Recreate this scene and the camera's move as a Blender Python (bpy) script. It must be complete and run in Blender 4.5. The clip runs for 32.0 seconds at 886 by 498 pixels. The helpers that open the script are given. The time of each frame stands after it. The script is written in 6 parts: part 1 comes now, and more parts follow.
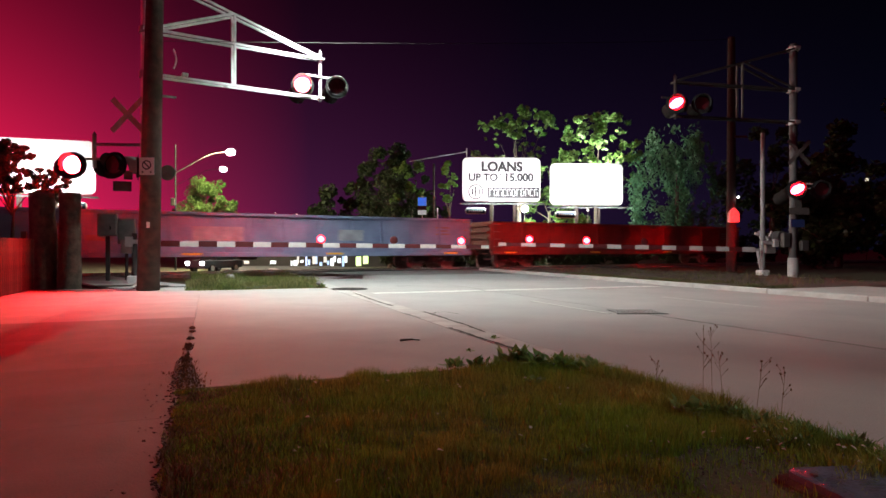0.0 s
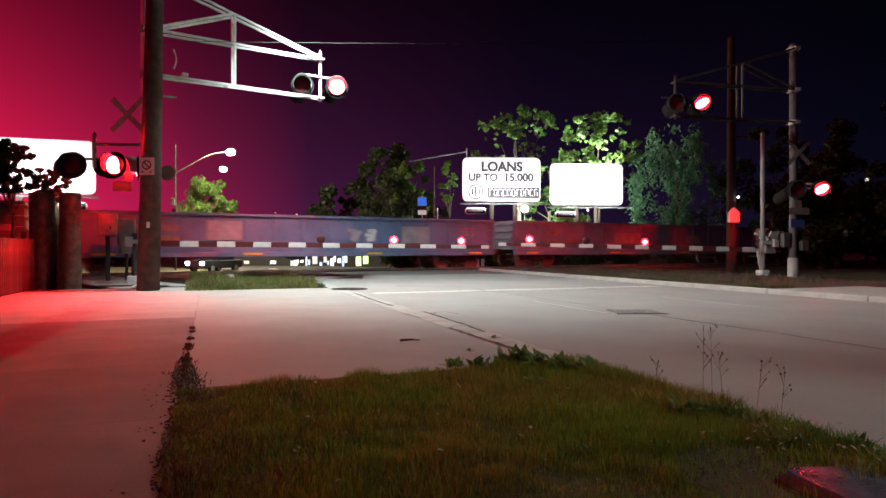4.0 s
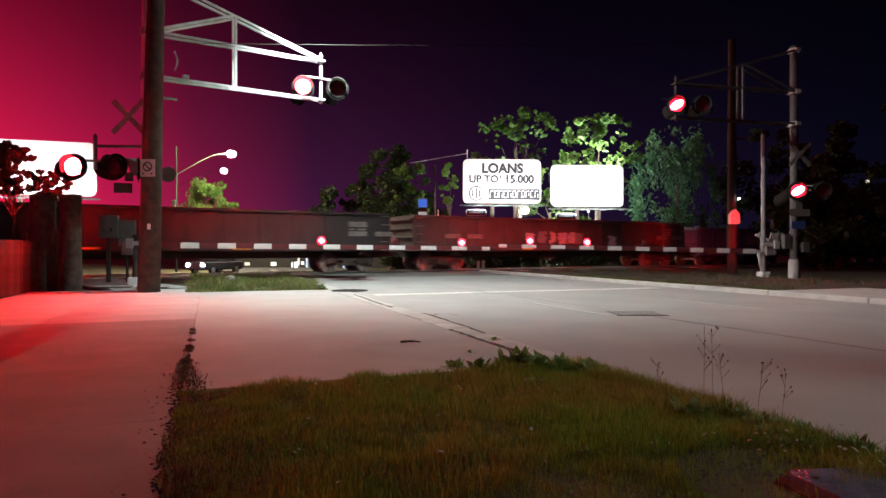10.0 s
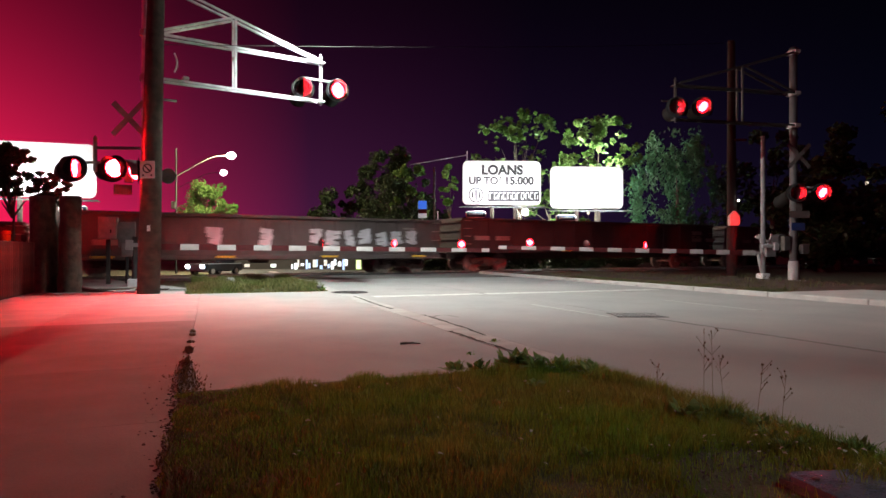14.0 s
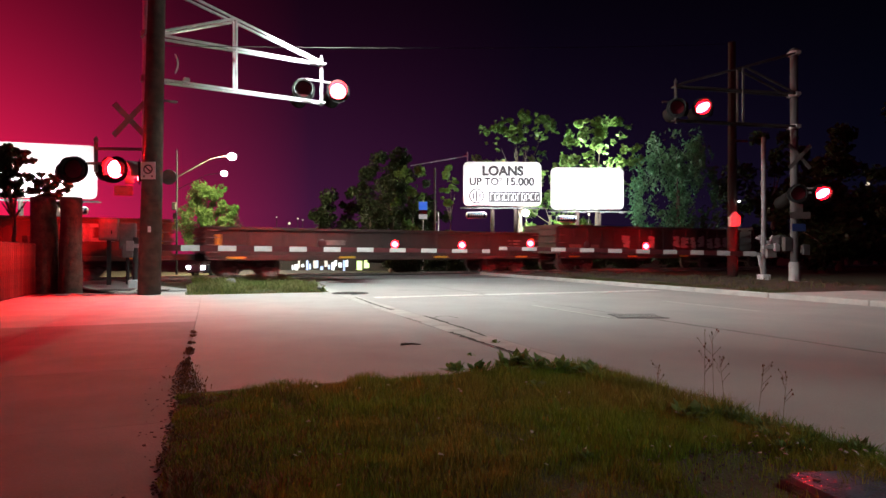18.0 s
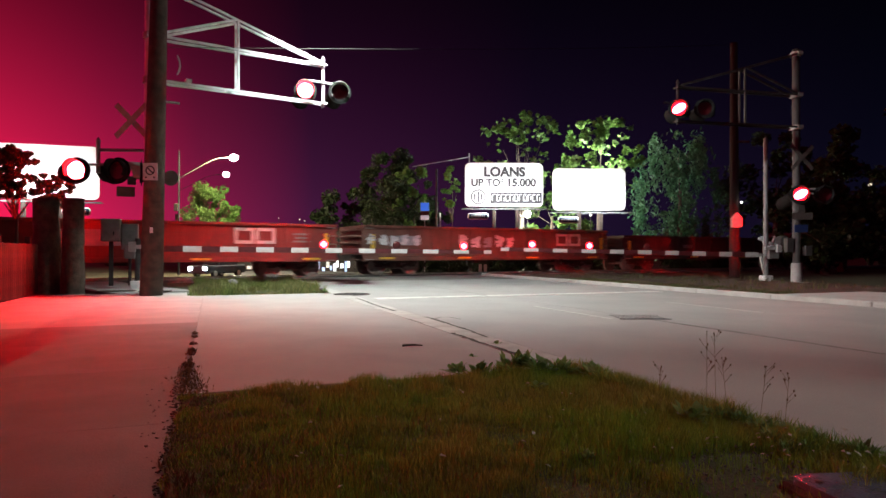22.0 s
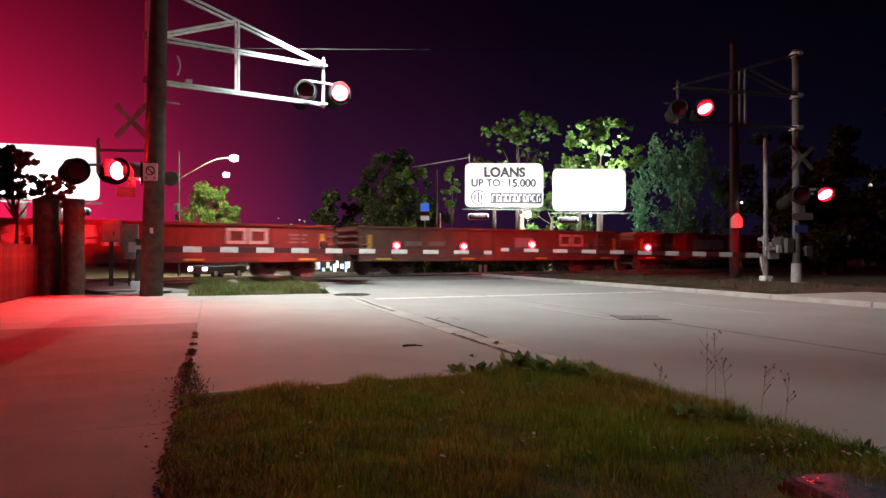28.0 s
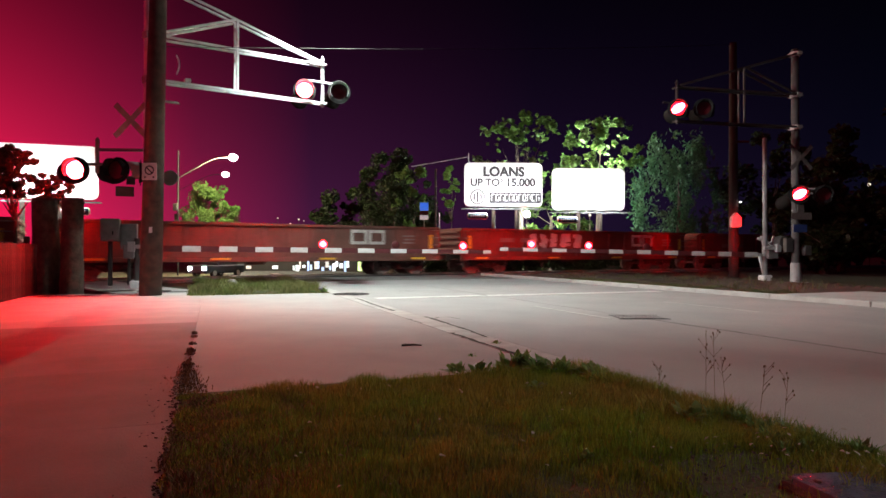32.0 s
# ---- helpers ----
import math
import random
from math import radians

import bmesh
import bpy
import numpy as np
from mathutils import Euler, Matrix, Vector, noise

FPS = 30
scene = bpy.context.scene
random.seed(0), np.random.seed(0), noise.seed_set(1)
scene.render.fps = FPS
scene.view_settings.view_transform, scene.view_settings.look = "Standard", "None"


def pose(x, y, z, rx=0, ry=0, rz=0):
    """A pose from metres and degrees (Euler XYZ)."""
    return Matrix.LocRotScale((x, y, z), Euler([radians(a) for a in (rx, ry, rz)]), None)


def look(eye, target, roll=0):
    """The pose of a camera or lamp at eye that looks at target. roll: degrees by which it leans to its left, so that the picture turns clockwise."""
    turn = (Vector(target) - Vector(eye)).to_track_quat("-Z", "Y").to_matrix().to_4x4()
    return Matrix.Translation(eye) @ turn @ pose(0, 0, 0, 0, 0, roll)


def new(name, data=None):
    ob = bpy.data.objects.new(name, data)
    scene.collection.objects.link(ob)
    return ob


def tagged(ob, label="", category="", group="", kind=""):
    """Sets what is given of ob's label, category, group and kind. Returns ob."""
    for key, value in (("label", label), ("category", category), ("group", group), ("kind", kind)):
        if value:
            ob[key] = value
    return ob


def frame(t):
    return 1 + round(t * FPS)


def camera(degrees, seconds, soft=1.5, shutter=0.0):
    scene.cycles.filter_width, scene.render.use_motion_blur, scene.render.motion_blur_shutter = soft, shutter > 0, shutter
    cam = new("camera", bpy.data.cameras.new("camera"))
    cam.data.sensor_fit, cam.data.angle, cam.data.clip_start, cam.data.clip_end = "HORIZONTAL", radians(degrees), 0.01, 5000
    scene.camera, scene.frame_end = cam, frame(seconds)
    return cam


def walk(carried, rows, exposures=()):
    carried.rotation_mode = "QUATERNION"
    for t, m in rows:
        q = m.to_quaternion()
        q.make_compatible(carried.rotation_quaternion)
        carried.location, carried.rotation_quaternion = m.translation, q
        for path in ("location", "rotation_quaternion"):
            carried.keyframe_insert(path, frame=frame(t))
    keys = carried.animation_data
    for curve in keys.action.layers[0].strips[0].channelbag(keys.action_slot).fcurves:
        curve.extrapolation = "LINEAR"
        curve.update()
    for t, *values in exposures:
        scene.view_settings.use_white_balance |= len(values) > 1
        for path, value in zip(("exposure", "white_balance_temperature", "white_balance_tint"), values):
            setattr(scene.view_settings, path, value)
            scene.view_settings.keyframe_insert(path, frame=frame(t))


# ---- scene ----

SECONDS = 32.0
HFOV = 70.0
EYE = (0.0, 0.0, 1.05)

# ---- the camera, and the slow drift of its tripod ----
cam = camera(HFOV, SECONDS, soft=1.5, shutter=0.9)
DRIFT = [(0, 0, 0), (6, 0, 0), (7, .9, .5), (8, .7, 1.4), (9, .4, 1.8), (10, 1, 2.9), (11, 1, 3.4), (12, 1.1, 4.5),
         (13, 1.1, 5.5), (14, .6, 5.8), (15.5, .7, 6.4), (17, 1.2, 7.2), (18.5, 1.9, 7.5), (19.5, 2.9, 7.3), (20.5, 4, 8),
         (21.5, 4.3, 8.7), (22.5, 4.8, 9.7), (24, 4.7, 10.5), (25.5, 4.7, 10), (27.5, 4.7, 9.7), (29.3, 5.1, 10.6),
         (30.5, 4.1, 9.8), (31.5, 3.6, 9.4), (32, 3.4, 8.9)]
STEP = math.degrees(math.tan(radians(HFOV / 2)) / 784)
walk(cam, [(t, pose(*EYE, 90 - STEP + b * STEP, 0, a * STEP)) for t, a, b in DRIFT], [(0, 0.0), (32, 0.0)])

# ---- night sky, with the signal lamps' red glare painted into it ----
world = bpy.data.worlds.new("night_sky_red_glare")
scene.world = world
world.use_nodes = True
wn = world.node_tree
wback = wn.nodes["Background"]
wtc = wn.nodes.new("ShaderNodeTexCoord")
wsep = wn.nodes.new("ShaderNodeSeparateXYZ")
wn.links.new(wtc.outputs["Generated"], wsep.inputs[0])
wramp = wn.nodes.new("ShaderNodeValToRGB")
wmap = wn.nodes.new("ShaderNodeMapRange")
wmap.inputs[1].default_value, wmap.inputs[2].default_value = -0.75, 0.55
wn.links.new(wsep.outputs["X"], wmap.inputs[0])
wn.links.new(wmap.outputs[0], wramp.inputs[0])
# red-to-purple ramp stands in for lamp glare and tints the ground
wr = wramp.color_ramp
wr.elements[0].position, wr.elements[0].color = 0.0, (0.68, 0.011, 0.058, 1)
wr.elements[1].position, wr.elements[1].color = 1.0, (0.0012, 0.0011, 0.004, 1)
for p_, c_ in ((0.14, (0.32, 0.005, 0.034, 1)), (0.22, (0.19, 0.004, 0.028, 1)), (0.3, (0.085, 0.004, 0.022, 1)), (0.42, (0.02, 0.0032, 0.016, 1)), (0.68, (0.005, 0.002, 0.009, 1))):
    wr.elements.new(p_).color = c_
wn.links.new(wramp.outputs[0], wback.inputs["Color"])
# the painted red glare is stronger low over the horizon
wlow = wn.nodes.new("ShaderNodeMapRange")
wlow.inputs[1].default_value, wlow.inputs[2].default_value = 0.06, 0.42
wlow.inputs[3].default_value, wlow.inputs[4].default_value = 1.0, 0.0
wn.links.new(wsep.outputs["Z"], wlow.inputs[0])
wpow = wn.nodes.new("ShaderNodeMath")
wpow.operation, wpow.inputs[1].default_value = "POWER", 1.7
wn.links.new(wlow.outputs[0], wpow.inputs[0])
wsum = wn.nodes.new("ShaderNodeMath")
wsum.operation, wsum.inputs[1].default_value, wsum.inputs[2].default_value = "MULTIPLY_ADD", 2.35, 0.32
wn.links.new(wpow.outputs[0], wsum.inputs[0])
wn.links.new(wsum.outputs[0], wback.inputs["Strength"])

ROAD_TURN = 20.3
ROAD = pose(0, 0, 0, 0, 0, ROAD_TURN)
TRACK_TURN = 29.7
TRACK = pose(-5.6, 29.8, 0, 0, 0, TRACK_TURN)
SPEED = 5.8


def lamp(name, kind, energy, colour, m, size=0.3, size_y=0.0, spot=0.0, blend=0.5):
    data = bpy.data.lights.new(name, kind)
    data.energy, data.color = energy, colour
    if kind == "AREA":
        data.size = size
        if size_y:
            data.shape, data.size_y = "RECTANGLE", size_y
    else:
        data.shadow_soft_size = size
    if spot:
        data.spot_size, data.spot_blend = radians(spot), blend
    ob = new(name, data)
    ob.matrix_basis = m
    return ob


# ---- the lamps that light the place ----
STREET_HEAD = Vector((-3.0, 16.3, 9.1))
lamp("street_light", "SPOT", 8500, (0.9, 1.0, 0.97), look(STREET_HEAD, (1.0, 19.2, 0)), 0.15, spot=142, blend=0.7)
lamp("street_light_spill", "POINT", 130, (0.92, 1.0, 0.95), pose(*(STREET_HEAD - Vector((0, 0, 0.06)))), 0.15)
# unseen fill lamp, added to brighten the verge grass
lamp("verge_fill_light", "SPOT", 1800, (0.86, 1.0, 0.94), look((10.5, 2.0, 8.0), (1.5, 4.0, 0)), 0.2, spot=26, blend=1.0)
FAR_HEADS = [Vector((-17.6, 52, 9.0)), Vector((-23.1, 66, 9.35))]
FLOOD = Vector((7.15, 55.3, 4.5))
lamp("flood_light", "SPOT", 30000, (0.9, 1.0, 0.93), look((12.6, 55.2, 4.6), (13.9, 57.4, 11.2)), 0.2, spot=64, blend=0.4)
lamp("flood_spill", "POINT", 6000, (0.85, 1.0, 0.95), pose(*(FLOOD + Vector((0.6, -0.2, 0.6)))), 0.25)
lamp("far_street_light", "POINT", 22000, (1.0, 0.88, 0.62), pose(*(FAR_HEADS[0] - Vector((0, 0.2, 0.35)))), 0.2)


# ---- materials ----
def mat(name, colour, second=None, rough=0.6, metal=0.0, scale=4.0, grain=40.0, mix=0.5, bump=0.15, emit=None, power=0.0,
        island=0.0, per_object=0.0, gloss=0.5, leafy=0.0):
    m = bpy.data.materials.new(name)
    m.use_nodes = True
    nt = m.node_tree
    b = nt.nodes["Principled BSDF"]
    b.inputs["Roughness"].default_value, b.inputs["Metallic"].default_value = rough, metal
    b.inputs["Specular IOR Level"].default_value = gloss
    if emit:
        b.inputs["Emission Color"].default_value = (*emit, 1)
        b.inputs["Emission Strength"].default_value = power
    second = second or tuple(c * 0.7 for c in colour)
    tc = nt.nodes.new("ShaderNodeTexCoord")
    n1, n2 = nt.nodes.new("ShaderNodeTexNoise"), nt.nodes.new("ShaderNodeTexNoise")
    for n, s, d in ((n1, scale, 6.0), (n2, grain, 3.0)):
        n.inputs["Scale"].default_value, n.inputs["Detail"].default_value = s, d
        nt.links.new(tc.outputs["Object"], n.inputs["Vector"])
    ramp = nt.nodes.new("ShaderNodeMapRange")
    ramp.inputs[1].default_value, ramp.inputs[2].default_value = 0.35, 0.65
    nt.links.new(n1.outputs["Fac"], ramp.inputs[0])
    mx = nt.nodes.new("ShaderNodeMix")
    mx.data_type = "RGBA"
    mx.inputs["A"].default_value, mx.inputs["B"].default_value = (*colour, 1), (*second, 1)
    nt.links.new(ramp.outputs[0], mx.inputs["Factor"])
    hsv = nt.nodes.new("ShaderNodeHueSaturation")
    nt.links.new(mx.outputs["Result"], hsv.inputs["Color"])
    val = nt.nodes.new("ShaderNodeMapRange")
    val.inputs[3].default_value, val.inputs[4].default_value = 1 - mix * 0.5, 1 + mix * 0.5
    nt.links.new(n2.outputs["Fac"], val.inputs[0])
    last = val.outputs[0]
    for amount, node, socket in ((island, "ShaderNodeNewGeometry", "Random Per Island"), (per_object, "ShaderNodeObjectInfo", "Random")):
        if amount:
            g = nt.nodes.new(node)
            r = nt.nodes.new("ShaderNodeMapRange")
            r.inputs[3].default_value, r.inputs[4].default_value = 1 - amount, 1 + amount
            nt.links.new(g.outputs[socket], r.inputs[0])
            mu = nt.nodes.new("ShaderNodeMath")
            mu.operation = "MULTIPLY"
            nt.links.new(last, mu.inputs[0])
            nt.links.new(r.outputs[0], mu.inputs[1])
            last = mu.outputs[0]
    nt.links.new(last, hsv.inputs["Value"])
    nt.links.new(hsv.outputs["Color"], b.inputs["Base Color"])
    if leafy:
        thin = nt.nodes.new("ShaderNodeBsdfTranslucent")
        both = nt.nodes.new("ShaderNodeMixShader")
        both.inputs[0].default_value = leafy
        nt.links.new(hsv.outputs["Color"], thin.inputs["Color"])
        nt.links.new(b.outputs[0], both.inputs[1])
        nt.links.new(thin.outputs[0], both.inputs[2])
        nt.links.new(both.outputs[0], nt.nodes["Material Output"].inputs["Surface"])
    if bump:
        bp = nt.nodes.new("ShaderNodeBump")
        bp.inputs["Strength"].default_value, bp.inputs["Distance"].default_value = bump, 0.02
        nt.links.new(n2.outputs["Fac"], bp.inputs["Height"])
        nt.links.new(bp.outputs["Normal"], b.inputs["Normal"])
    return m


CONCRETE = mat("concrete", (0.33, 0.32, 0.30), (0.29, 0.28, 0.265), 0.85, scale=1.1, grain=90, mix=0.35, bump=0.25, per_object=0.06)
CONCRETE_OLD = mat("darker_old_concrete", (0.215, 0.2, 0.19), (0.17, 0.16, 0.15), 0.9, scale=1.6, grain=90, mix=0.35, bump=0.25, per_object=0.08)
CONCRETE_NEW = mat("new_concrete", (0.37, 0.36, 0.345), (0.3, 0.29, 0.275), 0.85, scale=1.3, grain=90, mix=0.25, bump=0.2, per_object=0.05)
ROADMAT = mat("worn_concrete_road", (0.30, 0.29, 0.275), (0.255, 0.25, 0.24), 0.72, scale=0.7, grain=70, mix=0.4, bump=0.3, per_object=0.05)
CURBMAT = mat("curb_concrete", (0.42, 0.41, 0.38), (0.3, 0.29, 0.27), 0.85, scale=2.5, grain=60, bump=0.3)
JOINT = mat("dirty_joint", (0.05, 0.045, 0.035), (0.03, 0.028, 0.02), 0.95, scale=8, grain=60)
PAINT = mat("worn_road_paint", (0.62, 0.61, 0.58), (0.36, 0.35, 0.33), 0.6, scale=5, grain=50, mix=0.5)
SOIL = mat("dark_soil_and_turf", (0.045, 0.05, 0.02), (0.06, 0.045, 0.025), 0.95, scale=1.5, grain=40, mix=0.8, bump=0.6)
VERGESOIL = mat("mossy_verge_soil", (0.06, 0.07, 0.022), (0.08, 0.065, 0.03), 0.95, scale=2.5, grain=60, mix=0.9, bump=0.8)
BROWNSOIL = mat("brown_earth", (0.06, 0.034, 0.022), (0.038, 0.022, 0.015), 0.95, scale=1.5, grain=30, mix=0.8, bump=0.6)
BALLAST = mat("ballast_stone", (0.16, 0.14, 0.13), (0.1, 0.09, 0.085), 0.9, scale=6, grain=40, mix=0.8, island=0.4)
GRASS = mat("verge_grass", (0.15, 0.27, 0.026), (0.22, 0.22, 0.042), 0.6, scale=1.2, grain=20, mix=0.3, bump=0, island=0.45, leafy=0.45)
ROUGHGRASS = mat("rough_mixed_grass", (0.12, 0.18, 0.035), (0.2, 0.18, 0.07), 0.65, scale=1.6, grain=20, mix=0.4, bump=0, island=0.55, leafy=0.4)
DARKGRASS = mat("dull_bank_grass", (0.06, 0.085, 0.02), (0.1, 0.075, 0.035), 0.7, scale=1.6, grain=20, mix=0.4, bump=0, island=0.5, leafy=0.3)
WEED = mat("broad_weed_leaf", (0.1, 0.19, 0.04), (0.15, 0.23, 0.07), 0.5, scale=6, grain=30, mix=0.3, bump=0, island=0.35, leafy=0.45)
DEADWEED = mat("withered_joint_weed", (0.26, 0.16, 0.075), (0.16, 0.1, 0.05), 0.8, scale=6, bump=0, island=0.4)
LANEPAINT = mat("half_worn_lane_paint", (0.42, 0.41, 0.39), (0.32, 0.31, 0.29), 0.65, scale=6, grain=50, mix=0.6)
STRIPEWHITE = mat("greyed_white_stripe", (0.56, 0.54, 0.53), (0.45, 0.43, 0.42), 0.6, scale=6, mix=0.3, bump=0.03)
# darker copy of the pole wood, carrying the far pole's shade
UNLIT_POLEWOOD = mat("unlit_pole_wood", (0.02, 0.013, 0.011), (0.012, 0.009, 0.008), 0.9, scale=5, grain=55, mix=0.5, bump=0.5)
DRYSTALK = mat("dry_weed_stalk", (0.2, 0.15, 0.09), (0.13, 0.09, 0.05), 0.8, scale=9, bump=0)
LITTER = mat("pale_dead_leaf", (0.45, 0.43, 0.38), (0.3, 0.28, 0.24), 0.7, scale=9, bump=0, island=0.3)
LEAF = mat("maple_leaf", (0.085, 0.165, 0.035), (0.13, 0.205, 0.05), 0.5, scale=0.6, grain=8, mix=0.3, bump=0, island=0.4, leafy=0.45)
# near-black leaf copy: the shade on unlit trees is in this colour
LEAF_UNLIT = mat("unlit_tree_leaf", (0.018, 0.03, 0.009), (0.028, 0.04, 0.011), 0.6, scale=0.6, grain=8, mix=0.3, bump=0, island=0.4, leafy=0.45)
WILLOW = mat("willow_leaf", (0.055, 0.15, 0.07), (0.085, 0.185, 0.085), 0.55, scale=0.6, grain=8, mix=0.3, bump=0, island=0.4, leafy=0.45)
BARK = mat("bark", (0.13, 0.095, 0.07), (0.07, 0.05, 0.04), 0.95, scale=6, grain=30, mix=0.8, bump=0.8)
POLEWOOD = mat("creosoted_pole_wood", (0.1, 0.066, 0.05), (0.055, 0.037, 0.028), 0.85, scale=5, grain=55, mix=0.6, bump=0.6)
FENCEWOOD = mat("weathered_fence_board", (0.1, 0.075, 0.065), (0.06, 0.045, 0.04), 1.0, scale=4, grain=40, mix=0.6, bump=0.5, per_object=0.2, gloss=0.05)
ALU = mat("galvanised_steel", (0.72, 0.73, 0.74), (0.55, 0.56, 0.57), 0.5, 0.25, scale=5, grain=60, mix=0.2, bump=0.08)
ALU_DARK = mat("weathered_grey_steel", (0.42, 0.42, 0.42), (0.3, 0.29, 0.28), 0.6, 0.3, scale=4, grain=50, mix=0.3, bump=0.1)
BLACK = mat("matt_black_metal", (0.012, 0.012, 0.013), (0.018, 0.018, 0.018), 0.85, 0.0, scale=8, bump=0.05, gloss=0.1)
# grey of the visors that catch light, put into their colour
HOODIN = mat("lit_hood_grey", (0.30, 0.29, 0.29), (0.22, 0.21, 0.21), 0.55, scale=8, bump=0.05)
LENSDARK = mat("unlit_red_lens", (0.07, 0.005, 0.008), (0.05, 0.004, 0.006), 0.3, scale=20, grain=120, bump=0.3)
LENSOFF = mat("unlit_gate_lens", (0.07, 0.006, 0.008), (0.05, 0.005, 0.006), 0.4, scale=20, grain=120, bump=0.2)
CABINET = mat("grey_cabinet_paint", (0.2, 0.19, 0.19), (0.14, 0.135, 0.13), 0.5, 0.1, scale=4, bump=0.05)
WHITEPAINT = mat("white_sign_paint", (0.8, 0.8, 0.78), (0.72, 0.71, 0.69), 0.5, scale=6, mix=0.15, bump=0.03)
# far mast steel, darkened in colour for the little light on it
DIMGREY_STEEL = mat("dimmed_grey_steel", (0.068, 0.064, 0.064), (0.045, 0.042, 0.042), 0.65, 0.2, scale=4, grain=50, mix=0.3, bump=0.1)
MASTGREY = mat("grey_gate_steel", (0.22, 0.22, 0.225), (0.15, 0.15, 0.155), 0.6, 0.25, scale=4, grain=50, mix=0.3, bump=0.1)
# far truss steel, its shade put into a near-black colour
DIMBROWN_STEEL = mat("dimmed_brown_steel", (0.034, 0.026, 0.026), (0.022, 0.017, 0.017), 0.8, 0.1, scale=5, mix=0.3, bump=0.1)
DULLBUCK = mat("dull_crossbuck_paint", (0.55, 0.5, 0.48), (0.42, 0.38, 0.36), 0.7, scale=6, mix=0.3, bump=0.05)
# dimness of the unlit far crossbuck and sign plates, put into the colour
DIMBUCK = mat("dimmed_sign_board", (0.1, 0.085, 0.08), (0.07, 0.06, 0.056), 0.8, scale=6, mix=0.3, bump=0.1)
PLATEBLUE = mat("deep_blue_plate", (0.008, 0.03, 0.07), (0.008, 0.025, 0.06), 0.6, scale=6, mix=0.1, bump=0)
CREAM = mat("dull_white_sign", (0.62, 0.58, 0.55), (0.5, 0.47, 0.44), 0.6, scale=6, mix=0.2, bump=0.03)
REDPAINT = mat("red_stripe_paint", (0.09, 0.01, 0.013), (0.06, 0.008, 0.01), 0.5, scale=7, mix=0.2, bump=0.03)
BLUEPAINT = mat("blue_sign_paint", (0.02, 0.045, 0.17), (0.018, 0.035, 0.13), 0.5, scale=7, mix=0.1, bump=0)
DARKINK = mat("dark_grey_print", (0.035, 0.033, 0.038), (0.045, 0.043, 0.047), 0.6, scale=3, mix=0.1, bump=0)
BOARDWHITE = mat("white_poster_vinyl", (0.82, 0.82, 0.82), (0.79, 0.79, 0.79), 0.55, scale=0.7, mix=0.06, bump=0)
STEEL_DARK = mat("rusty_running_gear", (0.085, 0.058, 0.048), (0.05, 0.036, 0.03), 0.8, 0.1, scale=5, grain=30, mix=0.6, bump=0.3)
WHEELSTEEL = mat("worn_wheel_steel", (0.3, 0.26, 0.24), (0.16, 0.13, 0.11), 0.6, 0.3, scale=6, mix=0.4, bump=0.1)
RAILSTEEL = mat("rail_steel", (0.42, 0.38, 0.35), (0.3, 0.24, 0.2), 0.35, 0.8, scale=6, mix=0.3, bump=0.05)
YELLOW = mat("yellow_reflector", (0.8, 0.5, 0.06), (0.7, 0.42, 0.05), 0.4, scale=10, mix=0.2, bump=0)
# blue in the lid's base colour stands in for reflected sky
LIDMAT = mat("sky_sheen_lid", (0.12, 0.14, 0.2), (0.07, 0.08, 0.115), 0.26, 0.0, scale=5, grain=50, mix=0.6, bump=0.1, gloss=0.8)
RUSTIRON = mat("rusty_cast_iron", (0.07, 0.042, 0.034), (0.045, 0.028, 0.024), 0.8, 0.1, scale=9, grain=60, mix=0.6, bump=0.4)
ASPHALT = mat("asphalt", (0.055, 0.054, 0.053), (0.04, 0.04, 0.04), 0.9, scale=2, grain=60, bump=0.4)
PATCHED = mat("pale_worn_asphalt", (0.2, 0.195, 0.185), (0.15, 0.145, 0.14), 0.85, scale=1.5, grain=60, bump=0.4)
GLASSDARK = mat("dark_car_glass", (0.02, 0.022, 0.025), (0.02, 0.02, 0.02), 0.08, scale=2, bump=0)
CARPAINT = mat("dark_car_paint", (0.06, 0.065, 0.08), (0.05, 0.055, 0.07), 0.25, 0.2, scale=2, mix=0.1, bump=0)
RUBBER = mat("rubber", (0.02, 0.02, 0.02), (0.03, 0.03, 0.03), 0.9, scale=9)
WALLFAR = mat("far_shop_wall", (0.022, 0.018, 0.017), (0.015, 0.013, 0.012), 0.9, scale=1, grain=20)
GLOW_WHITE = mat("lit_shop_window", (0.8, 0.8, 0.8), rough=0.4, emit=(0.75, 0.9, 1.0), power=1.6, bump=0)
GLOW_GREEN = mat("lit_green_window", (0.8, 0.8, 0.8), rough=0.4, emit=(0.55, 0.9, 0.2), power=1.5, bump=0)
SIGN_BLUE = mat("lit_blue_sign", (0.03, 0.08, 0.4), rough=0.4, emit=(0.05, 0.2, 0.9), power=0.7, bump=0)
GLOW_BLUE = mat("lit_blue_window", (0.5, 0.6, 0.8), rough=0.4, emit=(0.25, 0.5, 1.0), power=0.8, bump=0)
GLOW_DIM = mat("dim_lit_window", (0.6, 0.6, 0.6), rough=0.4, emit=(0.8, 0.85, 0.9), power=0.35, bump=0)
GLOW_LAMP = mat("white_lamp_glass", (0.9, 0.9, 0.9), rough=0.3, emit=(1.0, 0.98, 0.92), power=30, bump=0)
GLOW_FAR = mat("far_window_glow", (0.9, 0.9, 0.9), rough=0.3, emit=(1.0, 0.85, 0.6), power=1.0, bump=0)
HEADLIGHT = mat("car_headlight_glow", (0.9, 0.9, 0.9), rough=0.3, emit=(0.8, 0.95, 1.0), power=60, bump=0)
